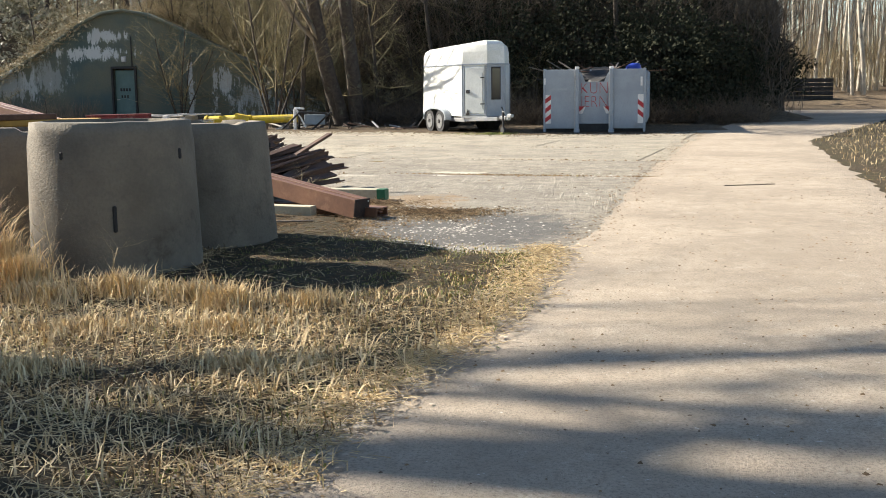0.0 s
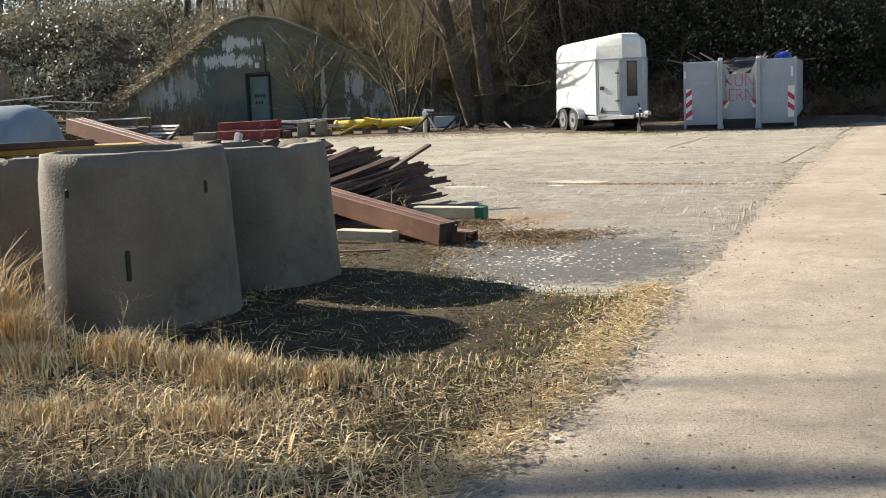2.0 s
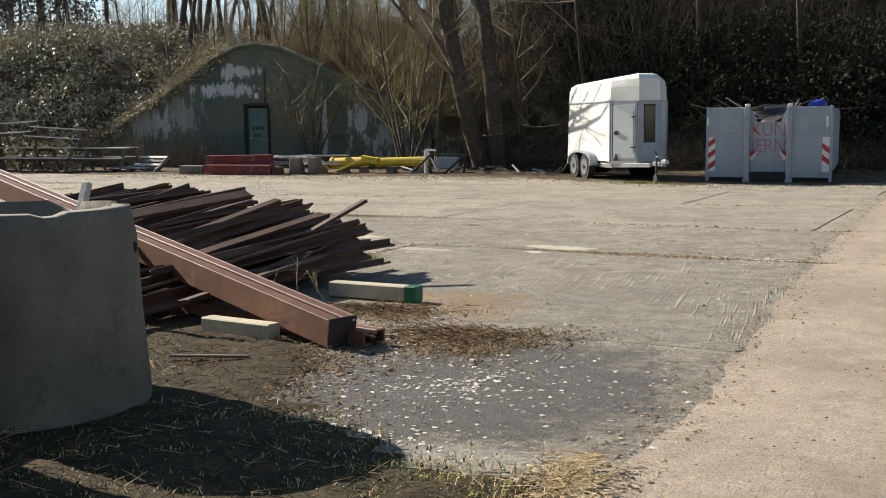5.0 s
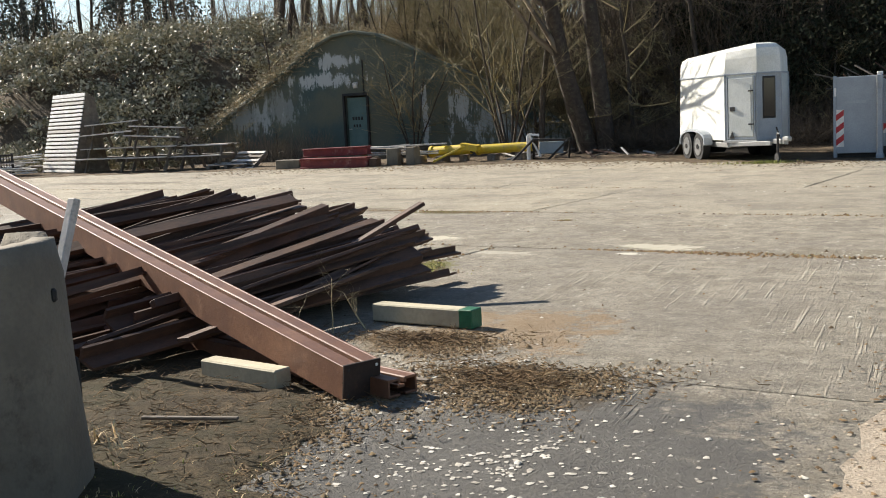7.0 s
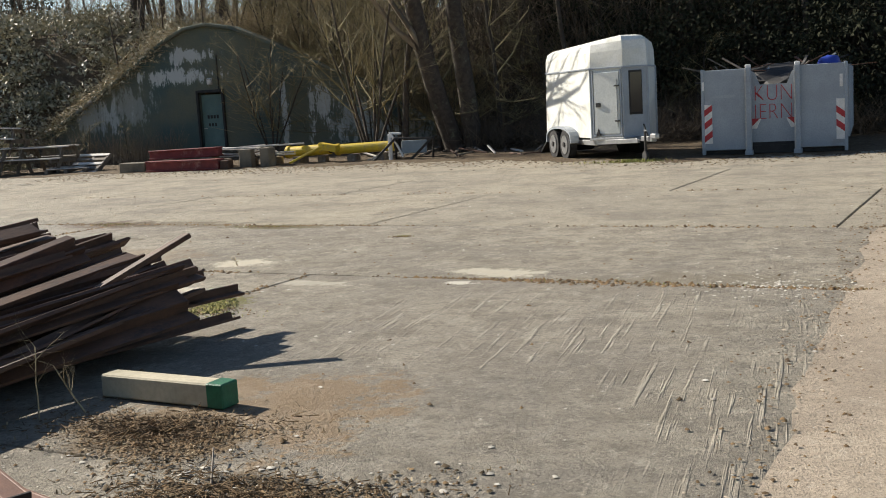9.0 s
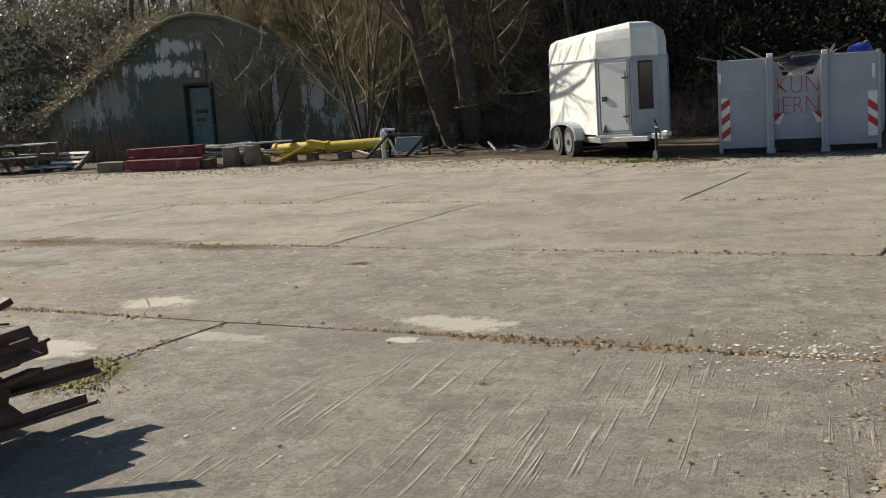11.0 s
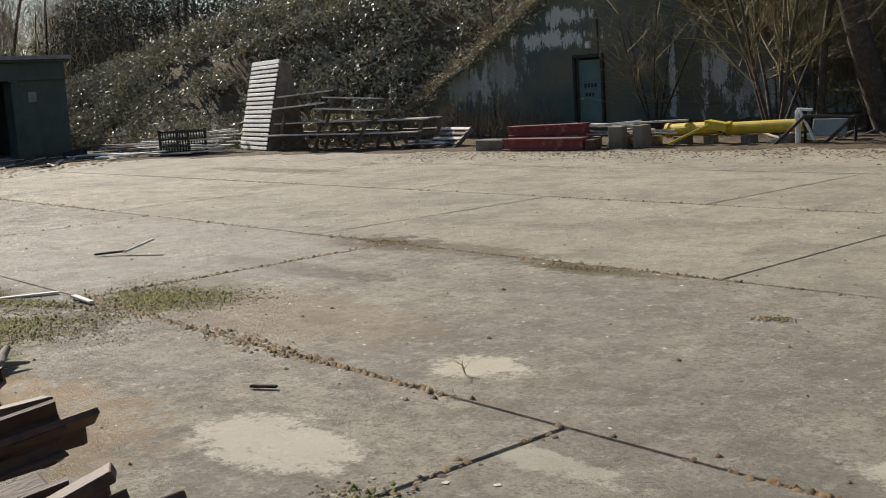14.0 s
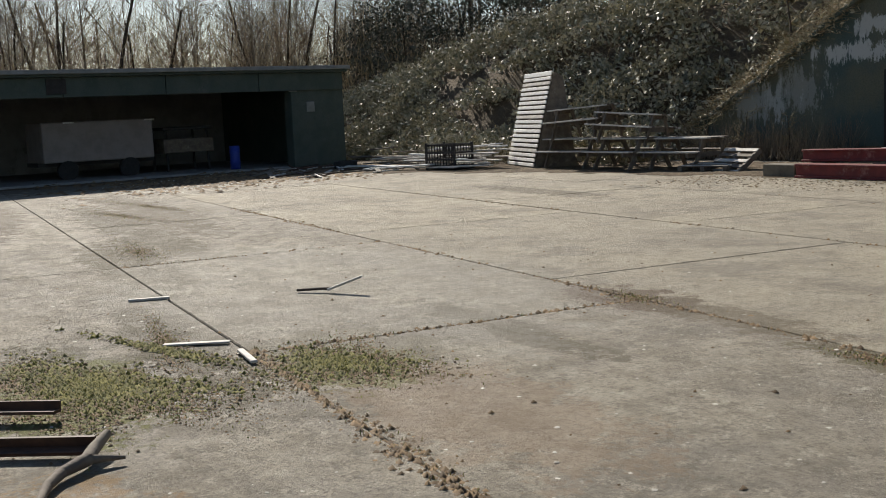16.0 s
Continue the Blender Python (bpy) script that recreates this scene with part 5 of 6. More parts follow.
def oval(n, x, y, rx, ry, turn=0.0):
    a = rng.uniform(0, 2 * np.pi, n)
    r = np.minimum(np.abs(rng.normal(0, 0.55, n)) + 0.1 * rng.random(n), 1.6) * (1 + 0.3 * np.sin(3 * a + x) + 0.2 * np.sin(7 * a + y))
    u, w = r * rx * np.cos(a), r * ry * np.sin(a)
    return np.stack([x + u * math.cos(turn) - w * math.sin(turn), y + u * math.sin(turn) + w * math.cos(turn)], 1)


def on_ground(xy, z=0.0):
    return np.concatenate([xy, np.full((len(xy), 1), z)], 1)


# mats of litter, moss and dry grass on the concrete
MATS = [(-0.36, 8.78, 0.50, 0.42, 0.0, 3200), (-1.22, 9.62, 0.55, 0.32, -0.2, 1500), (-1.5, 7.8, 0.9, 0.7, 0.2, 4200), (-2.6, 8.6, 0.9, 0.6, 0.2, 2500), (-2.55, 12.4, 0.2, 0.35, 0.5, 500), (-6.8, 14.9, 0.6, 0.45, -0.2, 3500), (-7.2, 13.45, 0.95, 0.5, 0.2, 6000), (-8.3, 14.35, 1.2, 0.14, -0.25, 700), (-4.5, 17.1, 0.5, 0.10, -0.15, 350), (-2.45, 16.03, 0.10, 0.07, 0, 90), (-7.1, 17.7, 0.4, 0.16, -0.15, 300), (-14, 16.2, 1.4, 0.3, -0.2, 600), (-19.5, 17.9, 3, 0.35, 0, 800), (-21, 19, 3, 0.3, 0, 700)]
for x, y, rx, ry, a, n in MATS:
    scatter("litter", oval(int(n * 1.6), x, y, rx, ry, a), 0.008, M_LITTER, "brown leaf litter and moss on the concrete", 0.7, 0.002)
    pts = oval(int(n * 1.5), x, y, rx, ry, a)
    blades("grass", on_ground(pts), 0.018, 0.006, 1.3, M_GRASS if y > 11 else M_BRUSH, "short mossy grass on the concrete")
# thick clods of earth, leaf and moss where the litter lies deep
for x, y, rx, ry, n in ((-0.36, 8.78, 0.44, 0.38, 2400), (-1.5, 7.75, 0.75, 0.6, 4200), (-2.3, 8.1, 0.7, 0.45, 2600)):
    scatter("litter_clods", oval(n, x, y, rx, ry), 0.011, M_CLOD, "thick brown clods of earth and leaf litter", 0.8, 0.004)
for x, y, rx, ry, n in ((-7.35, 13.55, 0.75, 0.38, 5200), (-6.85, 14.87, 0.42, 0.28, 2600), (-2.55, 12.4, 0.13, 0.28, 700), (-8.0, 14.25, 0.9, 0.10, 900)):
    p = oval(n, x, y, rx, ry, 0.2)
    scatter("moss", p, 0.014, M_MOSSY, "low green moss cushions on the concrete", 0.9, 0.002)
    blades("grass", on_ground(p[::7]), 0.03, 0.006, 0.9, M_GRASS, "short green grass in the moss")
    scatter("litter", oval(n // 3, x, y, rx * 1.3, ry * 1.3, 0.2), 0.010, M_CLOD, "brown crumbs in the moss", 0.8, 0.003)
# weeds and crumbs in the joints
U, V = np.array([0.986, -0.168]), np.array([0.168, 0.986])
ROWS = [3.6, 8.95, 13.15, 16.25, 19.8, 23.2, 26.7, 29.6]
CROSS = [(-4.7, -10.2), (-4.7, -9.9), (-9.87, 0.9, -15.1), (-6.1, -1.0, -11.2, -16.4), (-3.6, 1.4, -8.8, -14, -19.2), (-6.1, -1.0, -11.3, -16.4, -21.6), (-3.6, 1.4, -8.8, -14, -19.2)]
crumbs = []
for v, dens in ((13.15, 1.0), (16.25, 0.35), (19.8, 0.12)):
    u = rng.uniform(-10.0 if v < 14 else -22, 3.2, int(4600 * dens))
    gate = np.sin(u * 1.7) + np.sin(u * 0.6 + 1) + rng.normal(0, 0.6, len(u)) > -0.4
    p = u[gate, None] * U + (v + rng.normal(0, 0.034, gate.sum()) * (1 + 0.8 * np.sin(u[gate] * 2.3)))[:, None] * V
    crumbs.append(p)
for j, cuts in enumerate(CROSS):
    for c in cuts:
        if j in (1, 2):
            v = rng.uniform(ROWS[j], ROWS[j + 1], 260 if c in (-9.87,) else 90)
            crumbs.append((c + rng.normal(0, 0.025, len(v)))[:, None] * U + v[:, None] * V)
crumbs = np.concatenate(crumbs)
scatter("joint_crumbs", crumbs, 0.019, M_LITTER, "earth crumbs and moss in the slab joints", 0.8, -0.006)
sub = crumbs[rng.random(len(crumbs)) < 0.35]
blades("grass", on_ground(sub, -0.01), 0.035, 0.005, 0.7, M_GRASS, "low weeds growing in the slab joints")
pts = np.concatenate([oval(420, -0.05, 7.7, 0.95, 1.25, -0.4), oval(160, -0.2, 6.7, 0.9, 0.3), oval(200, -0.6, 8.9, 1.2, 0.7), np.stack([rng.uniform(-12, 2, 900), rng.uniform(9, 21, 900)], 1), oval(300, 1.3, 13.2, 0.8, 0.5)])
scatter("stone_chips", pts, 0.011, M_CHIP, "pale concrete chips strewn over the yard", 0.4, 0.002)
scatter("dark_crumbs", np.stack([rng.uniform(-12, 3, 500), rng.uniform(8, 22, 500)], 1), 0.012, M_LITTER, "dark crumbs of earth on the yard", 0.8, 0.002)
pts = np.stack([rng.uniform(0.4, 4, 2600), rng.uniform(0, 16, 2600)], 1)
scatter("road_stones", pts[pts[:, 0] > np.interp(pts[:, 1], *zip(*ROAD_LEFT))], 0.009, M_LITTER, "small stones and crumbs on the lane", 0.6, 0.012)
scatter("shed_litter", oval(5200, -28.2, 24.5, 3.0, 4.8), 0.06, M_LITTER, "dark litter and debris in front of the shed", 0.5, 0.002)
scatter("shed_chips", oval(900, -28.4, 25.0, 2.8, 4.0), 0.035, M_CHIP, "pale broken bits in front of the shed", 0.4, 0.003)
pts = np.stack([rng.uniform(-16, 3.5, 5200), rng.normal(28.4, 1.0, 5200)], 1)
pts[:, 1] -= np.interp(pts[:, 0], [-9, -4, -1, 3.5], [0, 0.4, 2.2, 1.8])
scatter("edge_litter", pts, 0.022, M_CLOD, "dead leaves and crumbs strewn along the yard edge", 0.5, 0.004)
blades("grass", on_ground(oval(700, -1.6, 25.9, 0.7, 0.25), 0.004), 0.07, 0.012, 1.0, M_GRASS, "thin dry grass before the trailer")
# broken edge between lane and slab
yy = rng.uniform(6.3, 26, 1800)
edge = np.stack([np.interp(yy, *zip(*ROAD_LEFT)) + rng.normal(0.03, 0.13, len(yy)), yy], 1)
scatter("edge_rubble", edge[::2], 0.008, M_GRIT, "crumbled concrete along the slab edge", 0.5, 0.006)
scatter("edge_soil", edge[:900] + rng.normal(0, 0.06, (900, 2)), 0.010, M_LITTER, "earth crumbs along the slab edge", 0.6, 0.006)


# dead grass of the verge
def verge_points(n, x0, x1, y0, y1):
    p = np.stack([rng.uniform(x0, x1, n), rng.uniform(y0, y1, n)], 1)
    ok = p[:, 0] < np.interp(p[:, 1], *zip(*ROAD_LEFT)) + rng.normal(0, 0.08, n)
    front = np.interp(p[:, 0], [-16, -3.2, -2.0, -1.0, -0.82, -0.3, 0.05, 0.6, 0.95], [10.0, 9.9, 9.2, 8.1, 7.2, 6.75, 6.35, 6.35, 6.2])
    ok &= p[:, 1] < front + rng.normal(0, 0.16, n)
    for x, y, r, *_ in PIPES:
        ok &= (p[:, 0] - x) ** 2 + (p[:, 1] - y) ** 2 > (r + 0.03) ** 2
    return p[ok]


p = verge_points(38000, -5.5, 0.9, -1.5, 7.5)
patch = np.sin(p[:, 0] * 3.1 + 1) * np.sin(p[:, 1] * 2.7) + rng.normal(0, 0.4, len(p))
near_shade = (p[:, 1] > 4.3) & (p[:, 0] > -1.5)
blades("grass", on_ground(p[(patch > 0.0) & ~near_shade], 0.03), 0.11, 0.007, 1.5, M_STRAW, "dead straw-coloured grass lying flat", 0.7)
blades("grass", on_ground(p[(patch <= 0.0) & ~near_shade], 0.03), 0.07, 0.007, 1.4, M_LITTER, "dead brown grass and leaves", 0.7)
q = p[near_shade]
blades("grass", on_ground(q[::2], 0.02), 0.03, 0.006, 1.4, M_GRASS, "short mossy grass on the verge edge", 0.6)
blades("grass", on_ground(q[1::4], 0.02), 0.04, 0.005, 1.6, M_STRAW, "short straw lying on the verge edge", 0.7)
# clumps of matted grass and a greener fringe along the lane
cl = verge_points(420, -3.2, 0.8, 1.2, 6.3)
clump = np.concatenate([c + rng.normal(0, rng.uniform(0.05, 0.12), (70, 2)) for c in cl[(cl[:, 1] < 4.6) & (rng.random(len(cl)) < 0.8)]])
blades("grass", on_ground(clump[::2], 0.02), 0.085, 0.006, 0.95, M_STRAW, "clumps of matted pale dead grass", 0.6)
blades("grass", on_ground(clump[1::7], 0.02), 0.05, 0.006, 0.8, M_GRASS, "green blades in the clumps of dead grass", 0.5)
fr = rng.uniform(1.5, 6.4, 9000)
fringe = np.stack([np.interp(fr, *zip(*ROAD_LEFT)) - np.abs(rng.normal(0, 0.28, len(fr))) + 0.05 * np.sin(fr * 7), fr], 1)
fringe = fringe[np.sin(fringe[:, 0] * 9) * np.sin(fringe[:, 1] * 6) + rng.normal(0, 0.5, len(fringe)) > -0.1]
blades("grass", on_ground(fringe[::2], 0.016), 0.032, 0.006, 1.1, M_GRASS, "yellow-green grass fringe along the lane", 0.5)
blades("grass", on_ground(fringe[1::3], 0.016), 0.045, 0.005, 1.4, M_TUFT, "dry grass fringe along the lane", 0.6)
short = verge_points(16000, -1.5, 0.95, 4.2, 6.9)
blades("grass", on_ground(short[::2], 0.016), 0.032, 0.006, 1.4, M_TUFT, "short flattened dead grass", 0.6)
blades("grass", on_ground(short[1::2], 0.016), 0.024, 0.006, 1.2, M_GRASS, "short yellow-green grass", 0.5)
dark = verge_points(9000, -1.9, 0.4, 4.4, 7.0)
blades("moss", on_ground(dark, 0.014), 0.02, 0.008, 1.0, M_MOSSY, "low dark moss on the damp verge", 0.5)
blades("grass", on_ground(verge_points(4000, -3.5, 0.9, 2.5, 6.9), 0.02), 0.035, 0.006, 1.2, M_GRASS, "short green grass among the straw", 0.5)
def lying(name, xy, length, r, material, label, z=0.03):
    n = len(xy)
    a = rng.uniform(0, 2 * np.pi, n)
    d = np.stack([np.cos(a), np.sin(a), np.abs(rng.normal(0, 0.22, n))], 1)
    base = on_ground(xy, z) + [0, 0, 0] - d * (length * 0.5)
    base[:, 2] = z + rng.uniform(0, 0.02, n)
    return tagged(raw(name, *tubes(list(zip(base, np.full(n, r), base + d * (length * rng.uniform(0.4, 1.5, n))[:, None], np.full(n, r * 0.4))), 3), material), label, "straw", kind="stuff")


def thinned(p, keep):
    """Fewer stems on the bare soil beside the pipes."""
    return p[(p[:, 1] < 4.3) | (p[:, 0] < -1.5) | (rng.uniform(0, 1, len(p)) < keep)]


lying("straw", thinned(verge_points(34000, -5.0, 0.95, -1.0, 6.9), 0.06), 0.085, 0.0019, M_STRAW, "dead straw lying matted on the verge")
lying("straw", verge_points(14000, -5.0, 0.95, -1.0, 8.5), 0.06, 0.0022, M_LITTER, "brown dead stems lying on the verge")
lying("leaf_stems", np.concatenate([oval(1500, -0.42, 8.85, 0.6, 0.4, -0.3), oval(900, -1.25, 9.65, 0.55, 0.3), oval(2500, -1.5, 7.8, 0.9, 0.7), oval(900, -2.5, 8.5, 0.8, 0.5)]), 0.05, 0.003, M_LITTER, "brown dead stems on litter", 0.006)
tufts = [(-2.75, 4.45, 0.30, 0.36), (-2.2, 4.5, 0.22, 0.28), (-3.0, 4.95, 0.35, 0.46), (-2.75, 4.85, 0.25, 0.55), (-2.45, 4.75, 0.2, 0.34), (-1.55, 4.45, 0.25, 0.17), (-1.05, 4.3, 0.25, 0.15), (-0.75, 4.1, 0.2, 0.17), (-0.35, 4.2, 0.2, 0.12), (-1.9, 4.2, 0.3, 0.15), (-2.4, 4.0, 0.3, 0.18), (-3.4, 4.4, 0.4, 0.25), (-0.6, 3.6, 0.3, 0.1), (-1.3, 3.5, 0.4, 0.1), (-3.7, 5.3, 0.4, 0.4), (-1.2, 2.7, 0.3, 0.10), (-0.3, 2.9, 0.3, 0.09)]
for x, y, r, h in tufts:
    blades("grass_tuft", on_ground(oval(700, x, y, r, r * 0.7), 0.02), h, 0.007, 0.45, M_TUFT if h > 0.2 else M_STRAW, "tuft of tall dead straw-coloured grass", 0.45)
pr = np.stack([rng.uniform(3.2, 9, 9000), rng.uniform(2, 32, 9000)], 1)
pr = pr[pr[:, 0] > np.interp(pr[:, 1], [-6, 3, 8, 11, 22, 27, 36], [3.2, 3.5, 3.95, 4.2, 5.35, 7.0, 10.2]) + np.abs(rng.normal(0, 0.3, len(pr)))]
blades("grass", on_ground(pr, 0.02), 0.10, 0.010, 1.2, M_STRAW, "dry grass on the strip beside the lane", 0.6)
# loose straw and dust strewn over the soft edge of the lane
fr = rng.uniform(0.8, 6.6, 15000)
soft = np.stack([np.interp(fr, *zip(*ROAD_LEFT)) + rng.normal(-0.05, 0.10, len(fr)), fr], 1)
lying("straw", soft[:6000], 0.055, 0.0018, M_STRAW, "loose straw along the edge of the lane", 0.018)
scatter("edge_grit", soft[6000:12000], 0.010, M_GRIT, "sandy grit along the edge of the lane", 0.3, 0.022)
# dry stalks with side twigs
RW = random.Random(9)
for x, y, h in ((-2.62, 4.72, 0.66), (-2.9, 4.7, 0.58), (-2.35, 4.72, 0.40), (-1.0, 4.55, 0.24), (-1.75, 4.75, 0.34), (-3.1, 5.1, 0.8), (-2.0, 4.7, 0.46), (-1.95, 9.75, 0.42), (-1.75, 9.9, 0.36), (-2.1, 9.5, 0.3), (-3.35, 14.25, 0.16)):
    tr, li = grow(RW, h, 0.006, (RW.gauss(0, 0.25), RW.gauss(0, 0.25)), depth=2, spread=0.6)
    o = raw("dry_stalk", *tubes(tr + li, 4), M_BRUSH)
    o.location = (x, y, 0.02)
    tagged(o, "thin dry brown weed stalk", "weed", "dry weeds")


# ---- trees ----
def tree_kind(seed, tall, r, lean, bark, depth=4, bare=0.3, spread=0.55):
    tr, li = grow(random.Random(seed), tall, r, lean, depth=depth, bare=bare, spread=spread)
    return raw_mesh("trunk", tr, 8, bark), raw_mesh("crown", li, 3, M_TWIG if bark is M_BARK else bark)


KINDS = [tree_kind(1, 11, 0.19, (0.05, 0), M_BARK), tree_kind(2, 12, 0.16, (-0.06, 0.02), M_BARK), tree_kind(3, 9, 0.13, (0.1, 0), M_BARK), tree_kind(4, 13, 0.15, (0, 0), M_BIRCH, 3), tree_kind(5, 12, 0.13, (0.06, 0), M_BIRCH, 3), tree_kind(6, 8, 0.10, (-0.1, 0), M_BARK)]


def tree(kind, x, y, turn, scale, label, group=""):
    t = thing("tree", Matrix.Translation((x, y, float(height(x, y)) - 0.05)) @ pose(0, 0, 0, 0, 0, turn), label, "tree", group)
    for name, me in zip(("trunk", "crown"), KINDS[kind]):
        o = new(name, me)
        o.parent = t
        o.scale = (scale, scale, scale)
    return t


def big_tree():
    t = thing("tree", pose(-6.7, 32.0, 0), "old two-stemmed bare tree at the yard edge", "tree")
    ta, la = grow(random.Random(31), 9.5, 0.27, (-0.25, -0.28), depth=4, bare=0.1, spread=0.42)
    tb, lb = grow(random.Random(33), 10.0, 0.25, (0.03, -0.05), depth=4, bare=0.15, spread=0.45)
    for nm, segs, x, sides, m in (("trunk", ta, -0.14, 10, M_BARK), ("trunk", tb, 0.26, 10, M_BARK), ("crown", la, -0.14, 3, M_TWIG), ("crown", lb, 0.26, 3, M_TWIG)):
        o = raw(nm, *tubes(segs, sides), m)
        o.parent = t
        o.location = (x, 0, 0)
    for k in range(7):
        a = k * 0.9
        part("root", stick_bm((0.1 + 0.25 * math.cos(a), 0.2 * math.sin(a), 0.16), (0.1 + 0.75 * math.cos(a), 0.6 * math.sin(a), -0.03), 0.13, 0.10), M_BARK, t)


big_tree()
RT = random.Random(17)
for i in range(74):
    x, y = RT.uniform(-58, 6), RT.uniform(36, 54)
    if x < -17:
        y += 9
    tree(RT.choice([0, 1, 2, 2, 5, 5]), x, y, RT.uniform(0, 360), RT.uniform(0.7, 1.2), "bare leafless woodland tree", "trees behind the yard")
for i in range(95):
    x, y = RT.uniform(5, 32), RT.uniform(44, 80)
    if abs(x - np.interp(y, [30, 45, 70], [6.5, 11, 18])) > 3.2 or y > 56:
        tree(RT.choice([3, 4, 4, 3, 2]), x, y, RT.uniform(0, 360), RT.uniform(0.75, 1.15), "pale-barked slender bare tree", "trees along the lane")
# the one at (-8.1, 31.5) is added to throw dappled shadow on the trailer
for x, y, k, s in ((-9.6, 35.6, 5, 0.55), (-11.5, 35.4, 5, 0.5), (-12.8, 35.6, 5, 0.55), (-4.2, 33.8, 5, 0.8), (-1.0, 34.2, 5, 0.9), (1.6, 34.0, 2, 0.8), (-8.2, 34.9, 5, 0.7), (-8.1, 31.5, 5, 0.9),  (9.5, 30, 2, 0.7), (12.5, 27, 5, 0.8)):
    tree(k, x, y, RT.uniform(0, 360), s, "bare bushy young tree", "young trees by the bunker")
KINDS.append([raw_mesh(nm, sg, sd, mt) for nm, sg, sd, mt in zip(("trunk", "crown"), grow(random.Random(51), 3.2, 0.05, (0, 0), depth=4, bare=0.0, spread=0.7, stout=1.3), (6, 3), (M_BARK, M_OLIVE))])
for x, y, s in ((-13.2, 34.8, 0.75), (-12.2, 34.7, 0.8), (-11.2, 34.8, 0.7), (-10.2, 34.9, 0.8), (-13.8, 35.6, 0.9), (-9.2, 35.2, 0.8), (-16.0, 35.8, 0.7), (-17.2, 35.4, 0.7), (-18.6, 35.0, 0.8), (-14.6, 36.6, 0.9), (-12.0, 36.8, 1.0), (-8.0, 36.2, 1.0), (-5.0, 34.2, 0.8), (-3.5, 35.0, 1.0), (-1.0, 33.6, 0.7), (-20.0, 33.3, 0.35), (-17.5, 33.4, 0.35), (-18.8, 33.3, 0.4), (-7.5, 32.6, 1.25), (-8.7, 33.0, 1.05), (-6.0, 33.2, 1.4), (-9.7, 33.3, 0.6)):
    tree(len(KINDS) - 1, x, y, RT.uniform(0, 360), s, "dense leafless brown bush", "bushes on the mound")
stems, twigs = [], []
for k in range(6):
    a = k * 1.05
    tr, li = grow(random.Random(57 + k), 2.6 + 0.25 * (k % 3), 0.026, (0.32 * math.cos(a), 0.32 * math.sin(a)), depth=3, bare=0.12, spread=0.6, stout=1.25)
    stems += tr
    twigs += li
KINDS.append([raw_mesh("trunk", stems, 5, M_BARK), raw_mesh("crown", twigs, 3, M_OLIVE)])
# the last, enlarged one is placed so its twigs dapple the trailer
for x, y, s in ((-12.7, 33.3, 1.1), (-9.0, 33.3, 1.0), (-13.4, 34.8, 1.0), (-9.8, 34.7, 1.0), (-14.6, 35.3, 0.8), (-10.6, 35.6, 0.9), (-11.0, 34.6, 1.0), (-12.2, 34.9, 1.1), (-8.9, 31.3, 1.75)):
    tree(len(KINDS) - 1, x, y, RT.uniform(0, 360), s, "small olive-twigged bare tree before the bunker", "small trees by the bunker")
# trees beside the lane whose shade falls across it
KINDS.append([raw_mesh(nm, sg, sd, mt) for nm, sg, sd, mt in zip(("trunk", "crown"), grow(random.Random(41), 8.5, 0.24, (0.1, -0.05), depth=4, bare=0.2, spread=0.5, stout=1.2), (8, 4), (M_BARK, M_BARK))])
for x, y, k, s in ((-14.8, 5.35, 8, 1.3), (-13.0, 4.3, 8, 1.15)):
    tree(k, x, y, RT.uniform(0, 360), s, "spreading bare tree beside the lane", "trees beside the lane")
for x, y, k, s in ((-16.5, 5.3, 8, 1.45),):
    tree(k, x, y, RT.uniform(0, 360), s, "bare tree beside the lane", "trees beside the lane")
for i in range(110):
    tree(RT.choice([2, 5, 5, 5]), RT.uniform(-85, -44), RT.uniform(2, 60), RT.uniform(0, 360), RT.uniform(0.7, 1.0), "bare leafless tree behind the shed", "trees behind the shed")
for i in range(40):
    tree(RT.choice([2, 5, 2]), RT.uniform(-22, 8), RT.uniform(38, 50), RT.uniform(0, 360), RT.uniform(0.7, 1.1), "bare bushy tree on the mound", "trees behind the yard")
far = []
for i in range(1100):
    x, y = RT.uniform(-130, 95), RT.uniform(58, 125)
    if i > 500:
        x, y = RT.uniform(-95, -46), RT.uniform(0, 60)
    if i > 740:
        x, y = RT.uniform(4, 60), RT.uniform(66, 130)
    h, r = RT.uniform(8, 14), RT.uniform(0.045, 0.10)
    shed_side = 500 < i <= 740
    if shed_side:
        h, r = RT.uniform(6, 11), RT.uniform(0.03, 0.06)
    z = float(height(x, y))
    top = (x + RT.gauss(0, 0.6), y, z + h)
    far.append(((x, y, z), r, top, r * 0.25))
    for _ in range(85 if shed_side else 22):
        f = RT.uniform(0.12, 1)
        p = (x + (top[0] - x) * f, y, z + h * f)
        far.append((p, r * 0.35 * (1.2 - f), (p[0] + RT.gauss(0, 1.2), p[1] + RT.gauss(0, 1.2), p[2] + RT.uniform(0.5, 2.4)), 0.008))
# unseen ring of trees behind the camera, added to close in the light
for i in range(380):
    a, d = RT.uniform(math.pi * 0.95, math.pi * 2.1), RT.uniform(38, 80)
    x, y = d * math.cos(a), 8 + d * math.sin(a)
    if RT.random() < 0.7:
        h = RT.uniform(8, 13)
        far.append(((x, y, -0.1), 0.14, (x + RT.gauss(0, 0.5), y, h), 0.03))
        for _ in range(10):
            f = RT.uniform(0.3, 1)
            far.append(((x, y, h * f), 0.04, (x + RT.gauss(0, 1.3), y + RT.gauss(0, 1.3), h * f + RT.uniform(0.4, 2.2)), 0.01))
